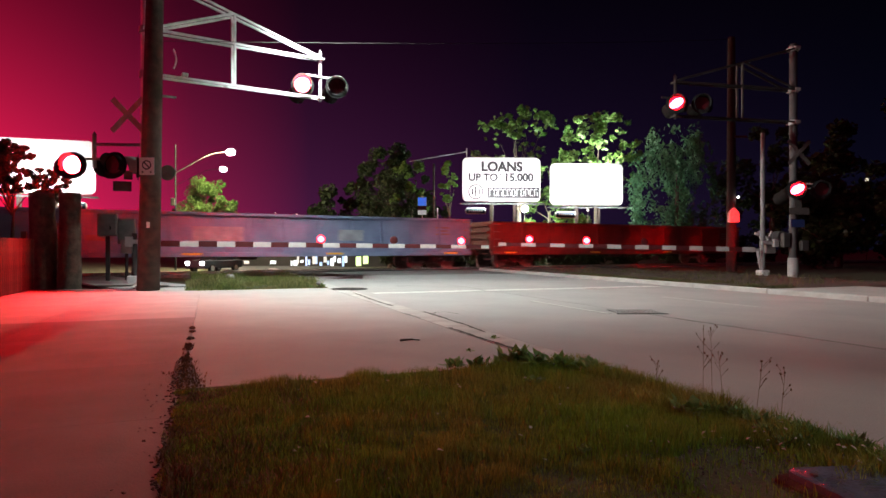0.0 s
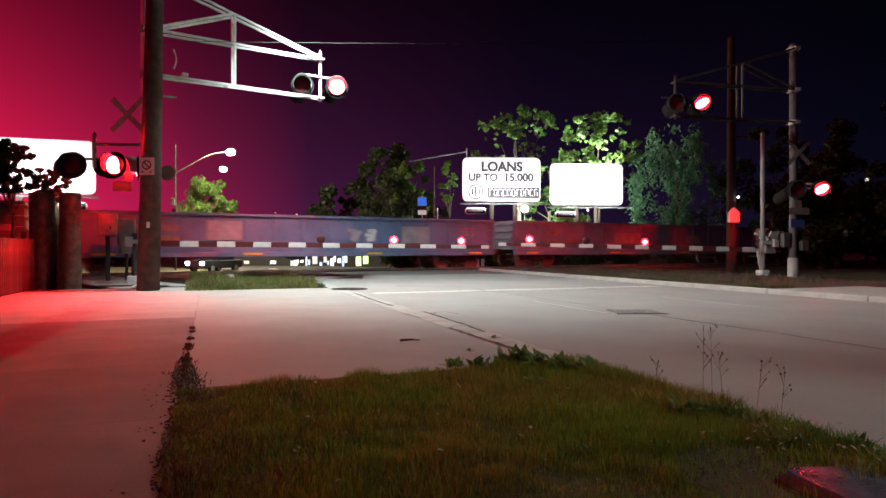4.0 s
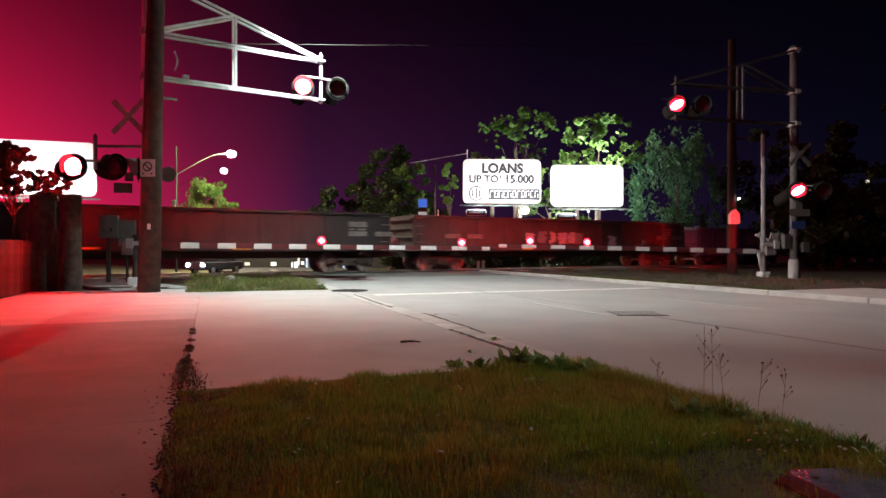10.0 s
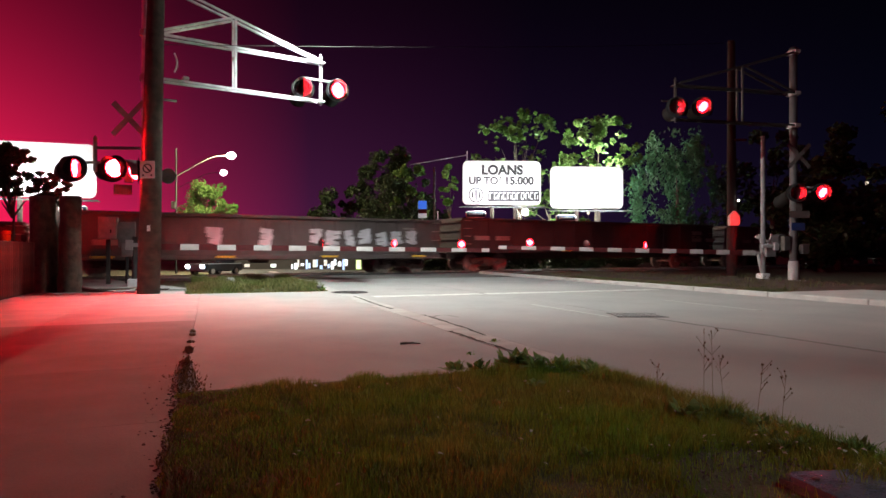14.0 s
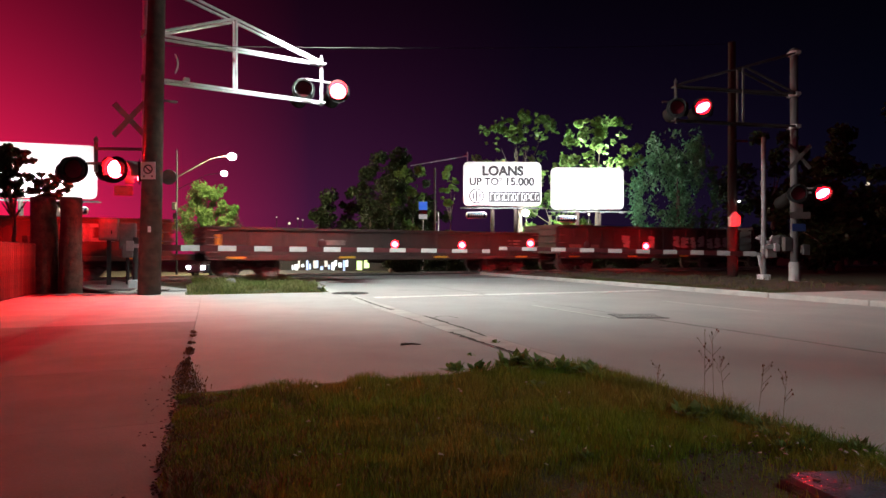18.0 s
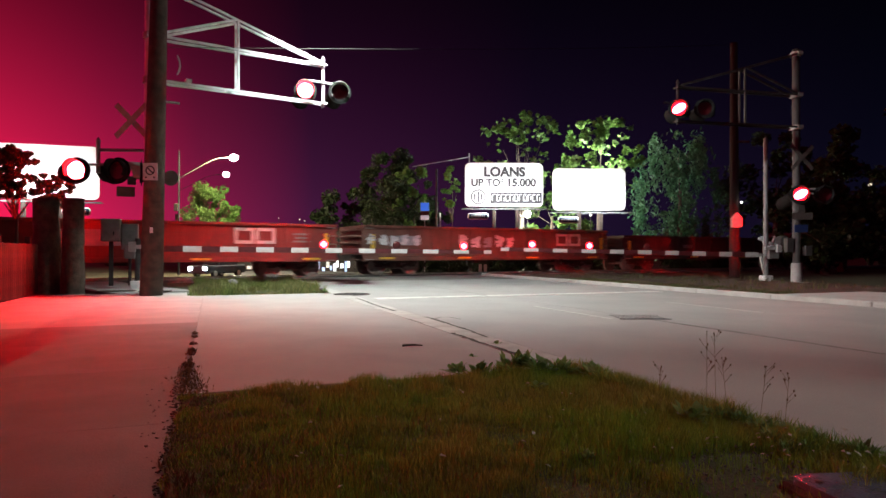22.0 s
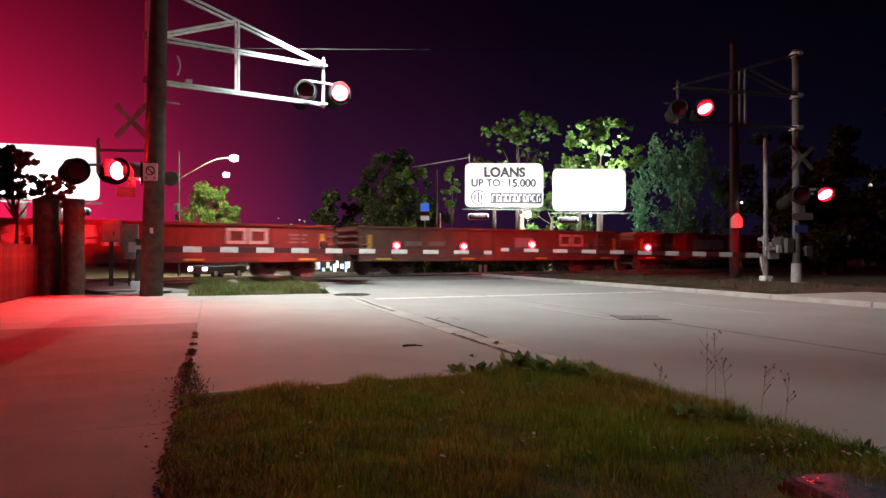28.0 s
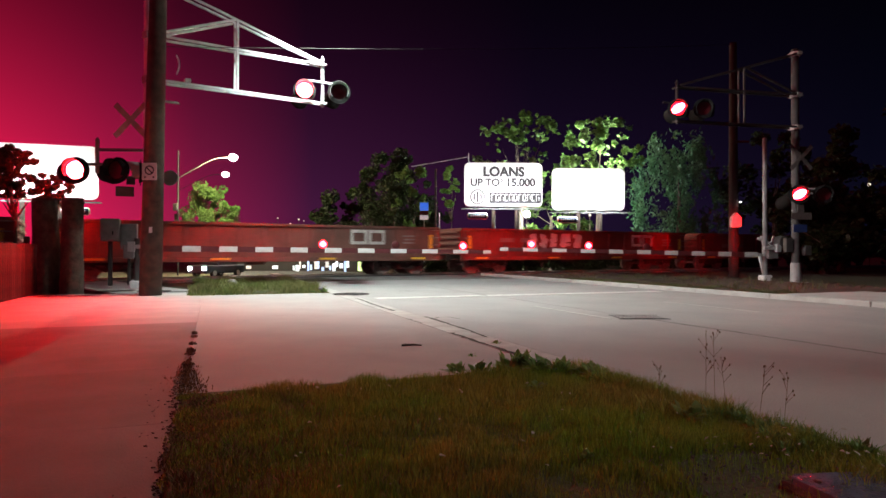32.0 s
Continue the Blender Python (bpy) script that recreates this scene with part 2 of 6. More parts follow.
RED_MAST = mat("lit_red_lens_mast", (0.3, 0.01, 0.01), rough=0.3, emit=(1.0, 0.003, 0.006), power=3300, bump=0)
RED_BACK = mat("lit_red_lens_rear", (0.3, 0.01, 0.01), rough=0.3, emit=(1.0, 0.002, 0.006), power=8500, bump=0)
RED_REAR = mat("lit_red_lens_rear_far", (0.3, 0.01, 0.01), rough=0.3, emit=(1.0, 0.002, 0.006), power=13000, bump=0)
RED_HIGH = mat("lit_red_lens_high", (0.3, 0.01, 0.01), rough=0.3, emit=(1.0, 0.012, 0.02), power=300, bump=0)
RED_GATE = mat("lit_red_gate_lens", (0.3, 0.01, 0.01), rough=0.3, emit=(1.0, 0.03, 0.05), power=40, bump=0)
# pure red ring painted round each lens as its halo
RED_HALO = mat("red_halo_ring", (0.3, 0.01, 0.01), rough=0.3, emit=(1.0, 0.004, 0.012), power=10, bump=0)


# ---- mesh helpers ----
def cube(bm, sx, sy, sz, x=0, y=0, z=0, turn=None):
    m = Matrix.Translation((x, y, z)) @ (turn or Matrix()) @ Matrix.Diagonal((sx, sy, sz, 1))
    return bmesh.ops.create_cube(bm, size=1.0, matrix=m)["verts"]


def rod(bm, a, b, r, r2=None, seg=10, caps=True):
    a, b = Vector(a), Vector(b)
    d = b - a
    m = Matrix.Translation((a + b) / 2) @ d.to_track_quat("Z", "Y").to_matrix().to_4x4()
    return bmesh.ops.create_cone(bm, cap_ends=caps, segments=seg, radius1=r, radius2=r if r2 is None else r2, depth=d.length, matrix=m)["verts"]


def beam(bm, a, b, wide, high):
    a, b = Vector(a), Vector(b)
    d = b - a
    m = Matrix.Translation((a + b) / 2) @ d.to_track_quat("X", "Z").to_matrix().to_4x4() @ Matrix.Diagonal((d.length, wide, high, 1))
    return bmesh.ops.create_cube(bm, size=1.0, matrix=m)["verts"]


def rod_bm(a, b, r, r2=None, seg=10):
    bm = bmesh.new()
    rod(bm, a, b, r, r2, seg)
    return bm


def rounded(bm, wide=0.01):
    bmesh.ops.bevel(bm, geom=list(bm.edges), offset=wide, segments=1, affect="EDGES", clamp_overlap=True)
    return bm


def boxbm(sx, sy, sz, x=0, y=0, z=0, bevel=0.0):
    bm = bmesh.new()
    cube(bm, sx, sy, sz, x, y, z)
    return rounded(bm, bevel) if bevel else bm


def mesh_of(name, bm, *materials, smooth=False):
    me = bpy.data.meshes.new(name)
    bm.to_mesh(me)
    bm.free()
    for m in materials:
        me.materials.append(m)
    if smooth:
        for p in me.polygons:
            p.use_smooth = True
    return me


def part(name, bm, material, parent, label="", m=None, smooth=False):
    me = bm if isinstance(bm, bpy.types.Mesh) else mesh_of(name, bm, material, smooth=smooth)
    ob = new(name, me)
    ob.parent = parent
    if m is not None:
        ob.matrix_basis = m
    return tagged(ob, label)


def thing(name, m, label, category, group=""):
    ob = new(name)
    ob.empty_display_size = 0.2
    ob.matrix_basis = m
    return tagged(ob, label, category, group)


def setting(name, bm, material, label, category, m=None):
    ob = new(name, bm if isinstance(bm, bpy.types.Mesh) else mesh_of(name, bm, material))
    if m is not None:
        ob.matrix_basis = m
    return tagged(ob, label, category, kind="structure")


def text_mesh(words, size, material, depth=0.004, bold=0.03):
    cu = bpy.data.curves.new("lettering", "FONT")
    cu.body, cu.size, cu.align_x, cu.align_y, cu.extrude = words, size, "CENTER", "CENTER", depth
    cu.offset = bold * size
    ob = new("lettering", cu)
    me = bpy.data.meshes.new_from_object(ob.evaluated_get(bpy.context.evaluated_depsgraph_get()))
    bpy.data.objects.remove(ob)
    me.materials.clear()
    me.materials.append(material)
    return me


def road_point(w, s, z=0.0):
    return ROAD @ Vector((w, s, z))


# ---- ground, road, pavement ----
def ground_z(x, y):
    """The land falls away by 0.7 m behind the track."""
    v = (TRACK.inverted() @ Vector((x, y, 0))).y
    return -0.11 - 0.65 * min(1, max(0, (v - 2.5) / 11))


def make_ground():
    bm = bmesh.new()
    rows = []
    for v in (-700, -60, -20, 2.5, 5, 8, 11, 13.5, 60, 900):
        z = ground_z(*(TRACK @ Vector((0, v, 0))).xy)
        rows.append([bm.verts.new((u, v, z)) for u in (-900, -60, -20, 20, 60, 900)])
    for a, b in zip(rows, rows[1:]):
        for i in range(5):
            bm.faces.new((a[i], a[i + 1], b[i + 1], b[i]))
    setting("ground", bm, SOIL, "dark bare soil and turf under the night sky", "ground", TRACK)


def make_road():
    road = setting("road", boxbm(9.3, 44, 0.12, 7.55, 6, -0.075), JOINT, "three-lane concrete road running over the level crossing", "road", ROAD)
    shared = {}
    edges = [(3.32, 6.56), (6.575, 12.18)]
    s = -16.0
    while s < 24:
        length = 16.0 if s < 10 else 8.0
        for a, b in edges:
            key = (round(b - a, 3), length)
            if key not in shared:
                shared[key] = mesh_of("slab", rounded(cube_bm(b - a - 0.012, length - 0.012, 0.06), 0.006), ROADMAT)
            part("slab", shared[key], None, road, m=pose((a + b) / 2, s + length / 2, -0.03))
        s += length
    gut = {}
    for i in range(4):
        if 3 not in gut:
            gut[3] = mesh_of("gutter_slab", rounded(cube_bm(0.36, 11.99, 0.06), 0.006), CURBMAT)
        part("gutter_slab", gut[3], None, road, m=pose(3.13, -7.2 + i * 12.0, -0.024))
    # stop line and lane dashes, painted in broken strokes
    for a, b in ((3.6, 6.3), (6.45, 11.6)):
        part("stop_line", boxbm(b - a, 0.45, 0.004, (a + b) / 2, 14.4, 0.004), PAINT, road, "worn white stop line")
    for w in (6.02, 9.2):
        for s0 in (8.6,):
            part("lane_line", boxbm(0.11, 2.6, 0.004, w, s0 + 1.3, 0.004), LANEPAINT, road, "faded white lane line")
    setting("road_approach", boxbm(13, 5.4, 0.1, 5.6, -3.6, -0.055), PATCHED, "patched asphalt approach beside the track", "road", TRACK)
    bm = bmesh.new()
    vs = [bm.verts.new((u, v, ground_z(*(TRACK @ Vector((0, v, 0))).xy) + 0.1)) for v in (2.0, 5, 8, 11, 13.5, 90) for u in (0.2, 11.4)]
    for i in range(0, 10, 2):
        bm.faces.new((vs[i], vs[i + 1], vs[i + 3], vs[i + 2]))
    setting("road_beyond", bm, ASPHALT, "dark road falling away behind the track", "road", TRACK)
    return road


def cube_bm(sx, sy, sz):
    bm = bmesh.new()
    cube(bm, sx, sy, sz)
    return bm


def make_pavement():
    walkway = setting("pavement", boxbm(2.2, 24.2, 0.1, -1.28, 6, -0.06), JOINT, "concrete sidewalk along the road", "sidewalk", ROAD)
    slab = {k: mesh_of("slab", rounded(cube_bm(2.0, 1.9975, 0.06), 0.002), k) for k in (CONCRETE_OLD, CONCRETE_NEW)}
    for i in range(11):
        s = -3.8 + i * 2.0
        part("slab", slab[CONCRETE_NEW if s > 10.0 else CONCRETE_OLD], None, walkway, m=pose(-1.2, s + 1.0, -0.012))
    lot = setting("forecourt", boxbm(2.1, 24.2, 0.09, -3.3, 6.0, -0.065), JOINT, "concrete forecourt between sidewalk and fence", "pavement", ROAD)
    for i in range(11):
        s = -3.8 + i * 2.0
        part("slab", slab[CONCRETE_NEW if s > 10.0 else CONCRETE_OLD], None, lot, m=pose(-3.205, s + 1.0, -0.014))
    drive = setting("driveway", boxbm(3.2, 11.8, 0.1, 1.36, 10.9, -0.07), JOINT, "pale concrete driveway apron crossing the verge", "driveway", ROAD)
    panel = mesh_of("slab", rounded(cube_bm(3.107, 5.794, 0.06), 0.003), CONCRETE)
    for i in range(2):
        part("slab", panel, None, drive, m=pose(1.3555, 7.95 + i * 5.8, -0.016))
    link = setting("path_to_track", boxbm(2.04, 9.0, 0.08, 0, 4.5, -0.06), JOINT, "concrete path bending off towards the track", "sidewalk", ROAD @ pose(-1.3, 18.5, 0, 0, 0, 22))
    for i in range(4):
        part("slab", slab[CONCRETE_NEW], None, link, m=pose(0, 1.2 + i * 2.0, -0.012))
    far = setting("pavement_far_side", boxbm(3.0, 25.2, 0.16, 13.9, -1.4, 0.01), JOINT, "concrete sidewalk behind the far curb", "sidewalk", ROAD)
    fslab = mesh_of("slab", rounded(cube_bm(1.44, 1.786, 0.05), 0.008), CONCRETE)
    for i in range(14):
        for w in (13.13, 14.59):
            part("slab", fslab, None, far, m=pose(w, -13.1 + i * 1.8, 0.083))
    curb = setting("curb", boxbm(0.02, 0.02, 0.02, 12.3, 5, -0.02), CURBMAT, "raised concrete curb stones", "curb", ROAD)
    stone = mesh_of("curb_stone", rounded(cube_bm(0.2, 2.394, 0.3), 0.02), CURBMAT)
    for i in range(18):
        part("curb_stone", stone, None, curb, m=pose(12.29, -14 + i * 2.4, -0.04))
    low = mesh_of("curb_stone", rounded(cube_bm(0.16, 2.38, 0.2), 0.03), CURBMAT)
    for s in (-7.2, -4.8, -2.4, 0, 2.4, 17.6, 20, 22.4):
        part("curb_stone", low, None, curb, m=pose(2.93, s + 1.2, -0.06))


def verge_mesh(name, w0, w1, s0, s1, height, cells):
    bm = bmesh.new()
    nx, ny = cells
    rows = []
    for j in range(ny + 1):
        row = []
        for i in range(nx + 1):
            w, s = w0 + (w1 - w0) * i / nx, s0 + (s1 - s0) * j / ny
            edge = min(i, nx - i, j, ny - j)
            z = (0.012 if edge == 0 else height * (0.6 + 0.8 * noise.noise(Vector((w * 1.3, s * 1.3, 3)))))
            row.append(bm.verts.new((w, s, z)))
        rows.append(row)
    for j in range(ny):
        for i in range(nx):
            bm.faces.new((rows[j][i], rows[j][i + 1], rows[j + 1][i + 1], rows[j + 1][i]))
    return bm


def blades(name, n, seed, place, tall, wide, material, label, lean=0.5):
    """Many single blades of grass as one mesh; place(rng) gives w, s, base height and a size factor."""
    rng = random.Random(seed)
    verts, faces = [], []
    for _ in range(n):
        got = place(rng)
        if got is None:
            continue
        w, s, z, f = got
        h, b = tall * f * rng.uniform(0.5, 1.25), wide * rng.uniform(0.6, 1.3)
        a, l = rng.uniform(0, 2 * math.pi), rng.uniform(0.05, lean) * h
        ca, sa = math.cos(a), math.sin(a)
        k = rng.uniform(0, 2 * math.pi)
        lx, ly = l * math.cos(k), l * math.sin(k)
        i = len(verts)
        verts += [(w - b * ca, s - b * sa, z), (w + b * ca, s + b * sa, z),
                  (w - 0.7 * b * ca + lx * 0.35, s - 0.7 * b * sa + ly * 0.35, z + h * 0.55),
                  (w + 0.7 * b * ca + lx * 0.35, s + 0.7 * b * sa + ly * 0.35, z + h * 0.55), (w + lx, s + ly, z + h * 0.95)]
        faces += [(i, i + 1, i + 3, i + 2), (i + 2, i + 3, i + 4)]
    me = bpy.data.meshes.new(name)
    me.from_pydata(verts, [], faces)
    me.materials.append(material)
    ob = new(name, me)
    ob.matrix_basis = ROAD
    return tagged(ob, label, "grass", kind="stuff")


def make_verges():
    setting("verge", verge_mesh("verge", -0.27, 3.0, -3, 5.05, 0.034, (14, 34)), VERGESOIL, "soil under the long verge grass", "verge", ROAD)
    setting("verge_by_crossing", verge_mesh("verge", -0.35, 2.86, 16.7, 24.5, 0.07, (12, 26)), SOIL, "soil under the verge by the crossing", "verge", ROAD)
    setting("verge_far_side", verge_mesh("verge", 12.4, 18.4, 11.25, 27, 0.15, (20, 52)), BROWNSOIL, "brown earth bank behind the far curb", "verge", ROAD)

    def near(rng):
        w, s = rng.uniform(-0.4, 3.12), rng.uniform(0.9, 5.15)
        n = noise.noise(Vector((w * 1.6, s * 1.6, 7)))
        if s > 4.9 + 0.25 * noise.noise(Vector((w * 3, 1, 1))) or w < -0.2 + 0.16 * noise.noise(Vector((s * 3, 5, 1))):
            return None
        bare = (w - 2.4) ** 2 / 0.2 + (s - 2.1) ** 2 / 0.22
        if bare < 1 and rng.random() < 0.86:
            return None
        edge = max(0.0, (w - 2.1) / 0.8)
        thin = min(1.0, 0.45 + (w + 0.2) * 0.9)
        return w, s, 0.02 + 0.02 * n, thin * (0.72 + 0.3 * n + 0.45 * noise.noise(Vector((w * 5, s * 5, 12))) + 0.55 * edge * max(0, 1 - abs(s - 3.4) / 3.4) + 0.25 * max(0, s - 4))

    blades("grass", 140000, 3, near, 0.078, 0.0022, GRASS, "overgrown green verge grass beside the driveway")

    def crossing(rng):
        w, s = rng.uniform(-0.55, 2.9), rng.uniform(16.5, 24.5)
        n = noise.noise(Vector((w * 1.1, s * 1.1, 2)))
        return w, s, 0.02, max(0.15, 0.7 + 1.5 * n + 0.5 * noise.noise(Vector((w * 4, s * 4, 6))))

    blades("grass", 24000, 5, crossing, 0.2, 0.007, ROUGHGRASS, "rough tufted grass by the crossing gate", 1.1)

    def far(rng):
        s = rng.uniform(11.3, 21)
        w = 12.36 + abs(rng.gauss(0, 0.5)) + 0.05 * noise.noise(Vector((s * 2, 3, 3)))
        n = noise.noise(Vector((w * 0.9, s * 0.9, 9)))
        return (w, s, 0.1, max(0.25, (0.75 + n) * (1.1 - 0.06 * (s - 11)))) if n > -0.4 else None

    blades("grass", 9000, 8, far, 0.1, 0.008, DARKGRASS, "rough grass and weeds hanging over the far curb", 1.5)

    def bank(rng):
        w, s = rng.uniform(13, 18.2), rng.uniform(12, 24)
        n = noise.noise(Vector((w * 0.7, s * 0.7, 19)))
        return (w, s, 0.12, 0.8 + n) if n > -0.05 else None

    blades("grass", 1800, 9, bank, 0.16, 0.008, DARKGRASS, "sparse rough grass on the earth bank", 1.2)

    def joint(rng):
        s = rng.uniform(5.0, 9.0)
        spread = 0.018 + max(0, 6.6 - s) * 0.035
        w = -0.2 + max(0, 6.0 - s) * 0.05 + rng.gauss(0, spread)
        if noise.noise(Vector((s * 2.3, 0, 0))) + 0.6 * noise.noise(Vector((s * 6.1, 4, 0))) < 0.04 and s > 5.9 + rng.random():
            return None
        return w, s, 0.015, 0.55

    blades("grass", 2200, 11, joint, 0.05, 0.0045, DEADWEED, "dark withered weeds growing in the sidewalk joint", 0.9)


def make_dry_edge():
    def edge(rng):
        s = rng.uniform(1.2, 4.85)
        w = -0.2 + abs(rng.gauss(0, 0.6)) + 0.1 * noise.noise(Vector((s * 2.2, 9, 1)))
        return w, s, 0.012, 0.6 + 0.5 * noise.noise(Vector((w * 3, s * 3, 4)))

    # withered blades spread wide, their brown imitating red light on the verge
    blades("grass", 17000, 15, edge, 0.072, 0.004, DEADWEED, "withered edge grass, its brown spread to imitate red light", 0.9)

    def fringe(rng):
        s = rng.uniform(1.9, 4.3)
        w = 2.9 + rng.gauss(0, 0.13) + 0.08 * noise.noise(Vector((s * 2.6, 3, 5)))
        tuft = noise.noise(Vector((w * 4, s * 2.4, 21)))
        return (w, s, 0.015, 0.75 + 0.7 * tuft) if w < 3.12 and tuft > -0.45 else None

    blades("grass", 9000, 17, fringe, 0.125, 0.003, GRASS, "taller ragged grass along the curb", 0.8)


make_ground()
make_road()
make_pavement()
make_verges()
make_dry_edge()


# ---- railway ----
def make_track():
    bm = bmesh.new()
    cube(bm, 240, 3.6, 0.1, 0, 0, -0.055)
    bed = setting("track_bed", bm, BALLAST, "ballast bed of the single railway track", "track", TRACK)
    rail = bmesh.new()
    cube(rail, 240, 0.07, 0.05, 0, 0, 0.025)
    cube(rail, 240, 0.14, 0.02, 0, 0, -0.01)
    me = mesh_of("rail", rail, RAILSTEEL)
    for y in (-0.7525, 0.7525):
        part("rail", me, None, bed, m=pose(0, y, 0))
    pan = mesh_of("crossing_panel", rounded(cube_bm(2.36, 0.62, 0.1), 0.01), ASPHALT)
    for i in range(8):
        for y in (-1.2, -0.34, 0.34, 1.2):
            part("crossing_panel", pan, None, bed, m=pose(-3.5 + i * 2.4, y, -0.025))


make_track()


# ---- crossing signals ----
HEADS = {"a": [], "b": []}


def head_meshes():
    out = {}
    bm = bmesh.new()
    rod(bm, (0, 0.0, 0), (0, 0.26, 0), 0.26, 0.13, 20)
    for f in list(bm.faces):
        if len(f.verts) > 4 and f.calc_center_median().y < 0.02:
            bm.faces.remove(f)
    out["housing"] = mesh_of("housing", bm, BLACK, smooth=True)
    bm = bmesh.new()
    n = 28
    ring = [[bm.verts.new((r * math.cos(a), y, r * math.sin(a))) for a in [2 * math.pi * i / n for i in range(n)]] for r, y in ((0.2365, 0.0), (0.33, 0.0), (0.33, 0.015), (0.2365, 0.015))]
    for k in range(4):
        for i in range(n):
            bm.faces.new((ring[k][i], ring[k][(i + 1) % n], ring[(k + 1) % 4][(i + 1) % n], ring[(k + 1) % 4][i]))
    lip = [[bm.verts.new((r * math.cos(2 * math.pi * i / n), y, r * math.sin(2 * math.pi * i / n))) for i in range(n)] for r, y in ((0.22, -0.03), (0.262, -0.03), (0.262, 0.0))]
    for k in range(2):
        for i in range(n):
            bm.faces.new((lip[k][i], lip[k][(i + 1) % n], lip[k + 1][(i + 1) % n], lip[k + 1][i]))
    out["backboard"] = mesh_of("backboard", bm, BLACK)
    bm = bmesh.new()
    angles = [radians(-35 + 250 * i / 20) for i in range(21)]
    outer = [[bm.verts.new((r * math.cos(a), y * (0.62 + 0.38 * max(0, math.sin(a))) if y < 0 else 0, r * math.sin(a))) for a in angles] for r, y in ((0.25, 0), (0.255, -0.3), (0.265, -0.3), (0.26, 0))]
    for k in range(3):
        for i in range(20):
            bm.faces.new((outer[k][i], outer[k][i + 1], outer[k + 1][i + 1], outer[k + 1][i]))
    out["visor"] = mesh_of("visor", bm, HOODIN, smooth=True)
    # black copy of the visor, for heads that look unlit
    out["visor_unlit"] = out["visor"].copy()
    out["visor_unlit"].materials.clear()
    out["visor_unlit"].materials.append(BLACK)
    # overlong hidden hood, added to narrow the beam of the rear lamps
    bm = bmesh.new()
    tube = [[bm.verts.new((r * math.cos(2 * math.pi * i / 24), y, r * math.sin(2 * math.pi * i / 24))) for i in range(24)] for r, y in ((0.25, 0), (0.25, -0.6), (0.26, -0.6), (0.26, 0))]
    for lo, hi in zip(tube, tube[1:]):
        for i in range(24):
            bm.faces.new((lo[i], lo[(i + 1) % 24], hi[(i + 1) % 24], hi[i]))
    out["hood"] = mesh_of("beam_shaper_hood", bm, BLACK, smooth=True)
    # lenses are larger than real ones, to stand in for their bloom
    for key, glow in (("mast", RED_MAST), ("high", RED_HIGH), ("side", RED_HIGH), ("back", RED_BACK), ("rear", RED_REAR)):
        bm = bmesh.new()
        rod(bm, (0, -0.006, 0), (0, 0.012, 0), 0.235, 0.235, 28)
        if key in ("back", "rear"):
            rod(bm, (0, -0.02, 0), (0, -0.005, 0), 0.12, 0.232, 28)
        elif key == "high":
            rod(bm, (0, -0.03, 0), (0, -0.005, 0), 0.22, 0.232, 28)
        elif key == "side":
            # the lamp's bloom streak is shaped into this lens as a tilted oval
            tilt = Matrix.Rotation(radians(-32), 4, "Y")
            oval = [[bm.verts.new(tilt @ Vector((a_ * math.cos(2 * math.pi * i / 24), y_, b_ * math.sin(2 * math.pi * i / 24)))) for i in range(24)] for a_, b_, y_ in ((0.232, 0.2, -0.006), (0.235, 0.13, -0.058), (0.228, 0.1, -0.064))]
            for lo, hi in zip(oval, oval[1:]):
                for i in range(24):
                    bm.faces.new((lo[i], lo[(i + 1) % 24], hi[(i + 1) % 24], hi[i]))
            bm.faces.new(oval[-1])
        else:
            rod(bm, (0, -0.02, 0), (0, -0.005, 0), 0.216, 0.232, 28)
        me = mesh_of("lens", bm, LENSDARK, glow, RED_HALO)
        for p in me.polygons:
            c = p.center
            p.material_index = 0 if c.y > -0.0055 else (1 if c.y < (-0.0605 if key == "side" else -0.019) else 2)
        out["lens_" + key] = me
    return out


HEAD = head_meshes()


def signal_head(parent, m, phase, power="high", reach=1.0):
    h = part("signal_head", HEAD["housing"], None, parent, "black round flashing signal head", m)
    part("backboard", HEAD["backboard"], None, h)
    # reach stretches the added hood to narrow the beam further
    if power in ("back", "rear"):
        part("beam_shaper_hood", HEAD["hood"], None, h, m=Matrix.Diagonal((1, reach, 1, 1)))
    else:
        part("visor", HEAD["visor" if power == "high" else "visor_unlit"], None, h)
    HEADS[phase].append(part("lens", HEAD["lens_" + power], None, h, "red flashing lens"))
    return h


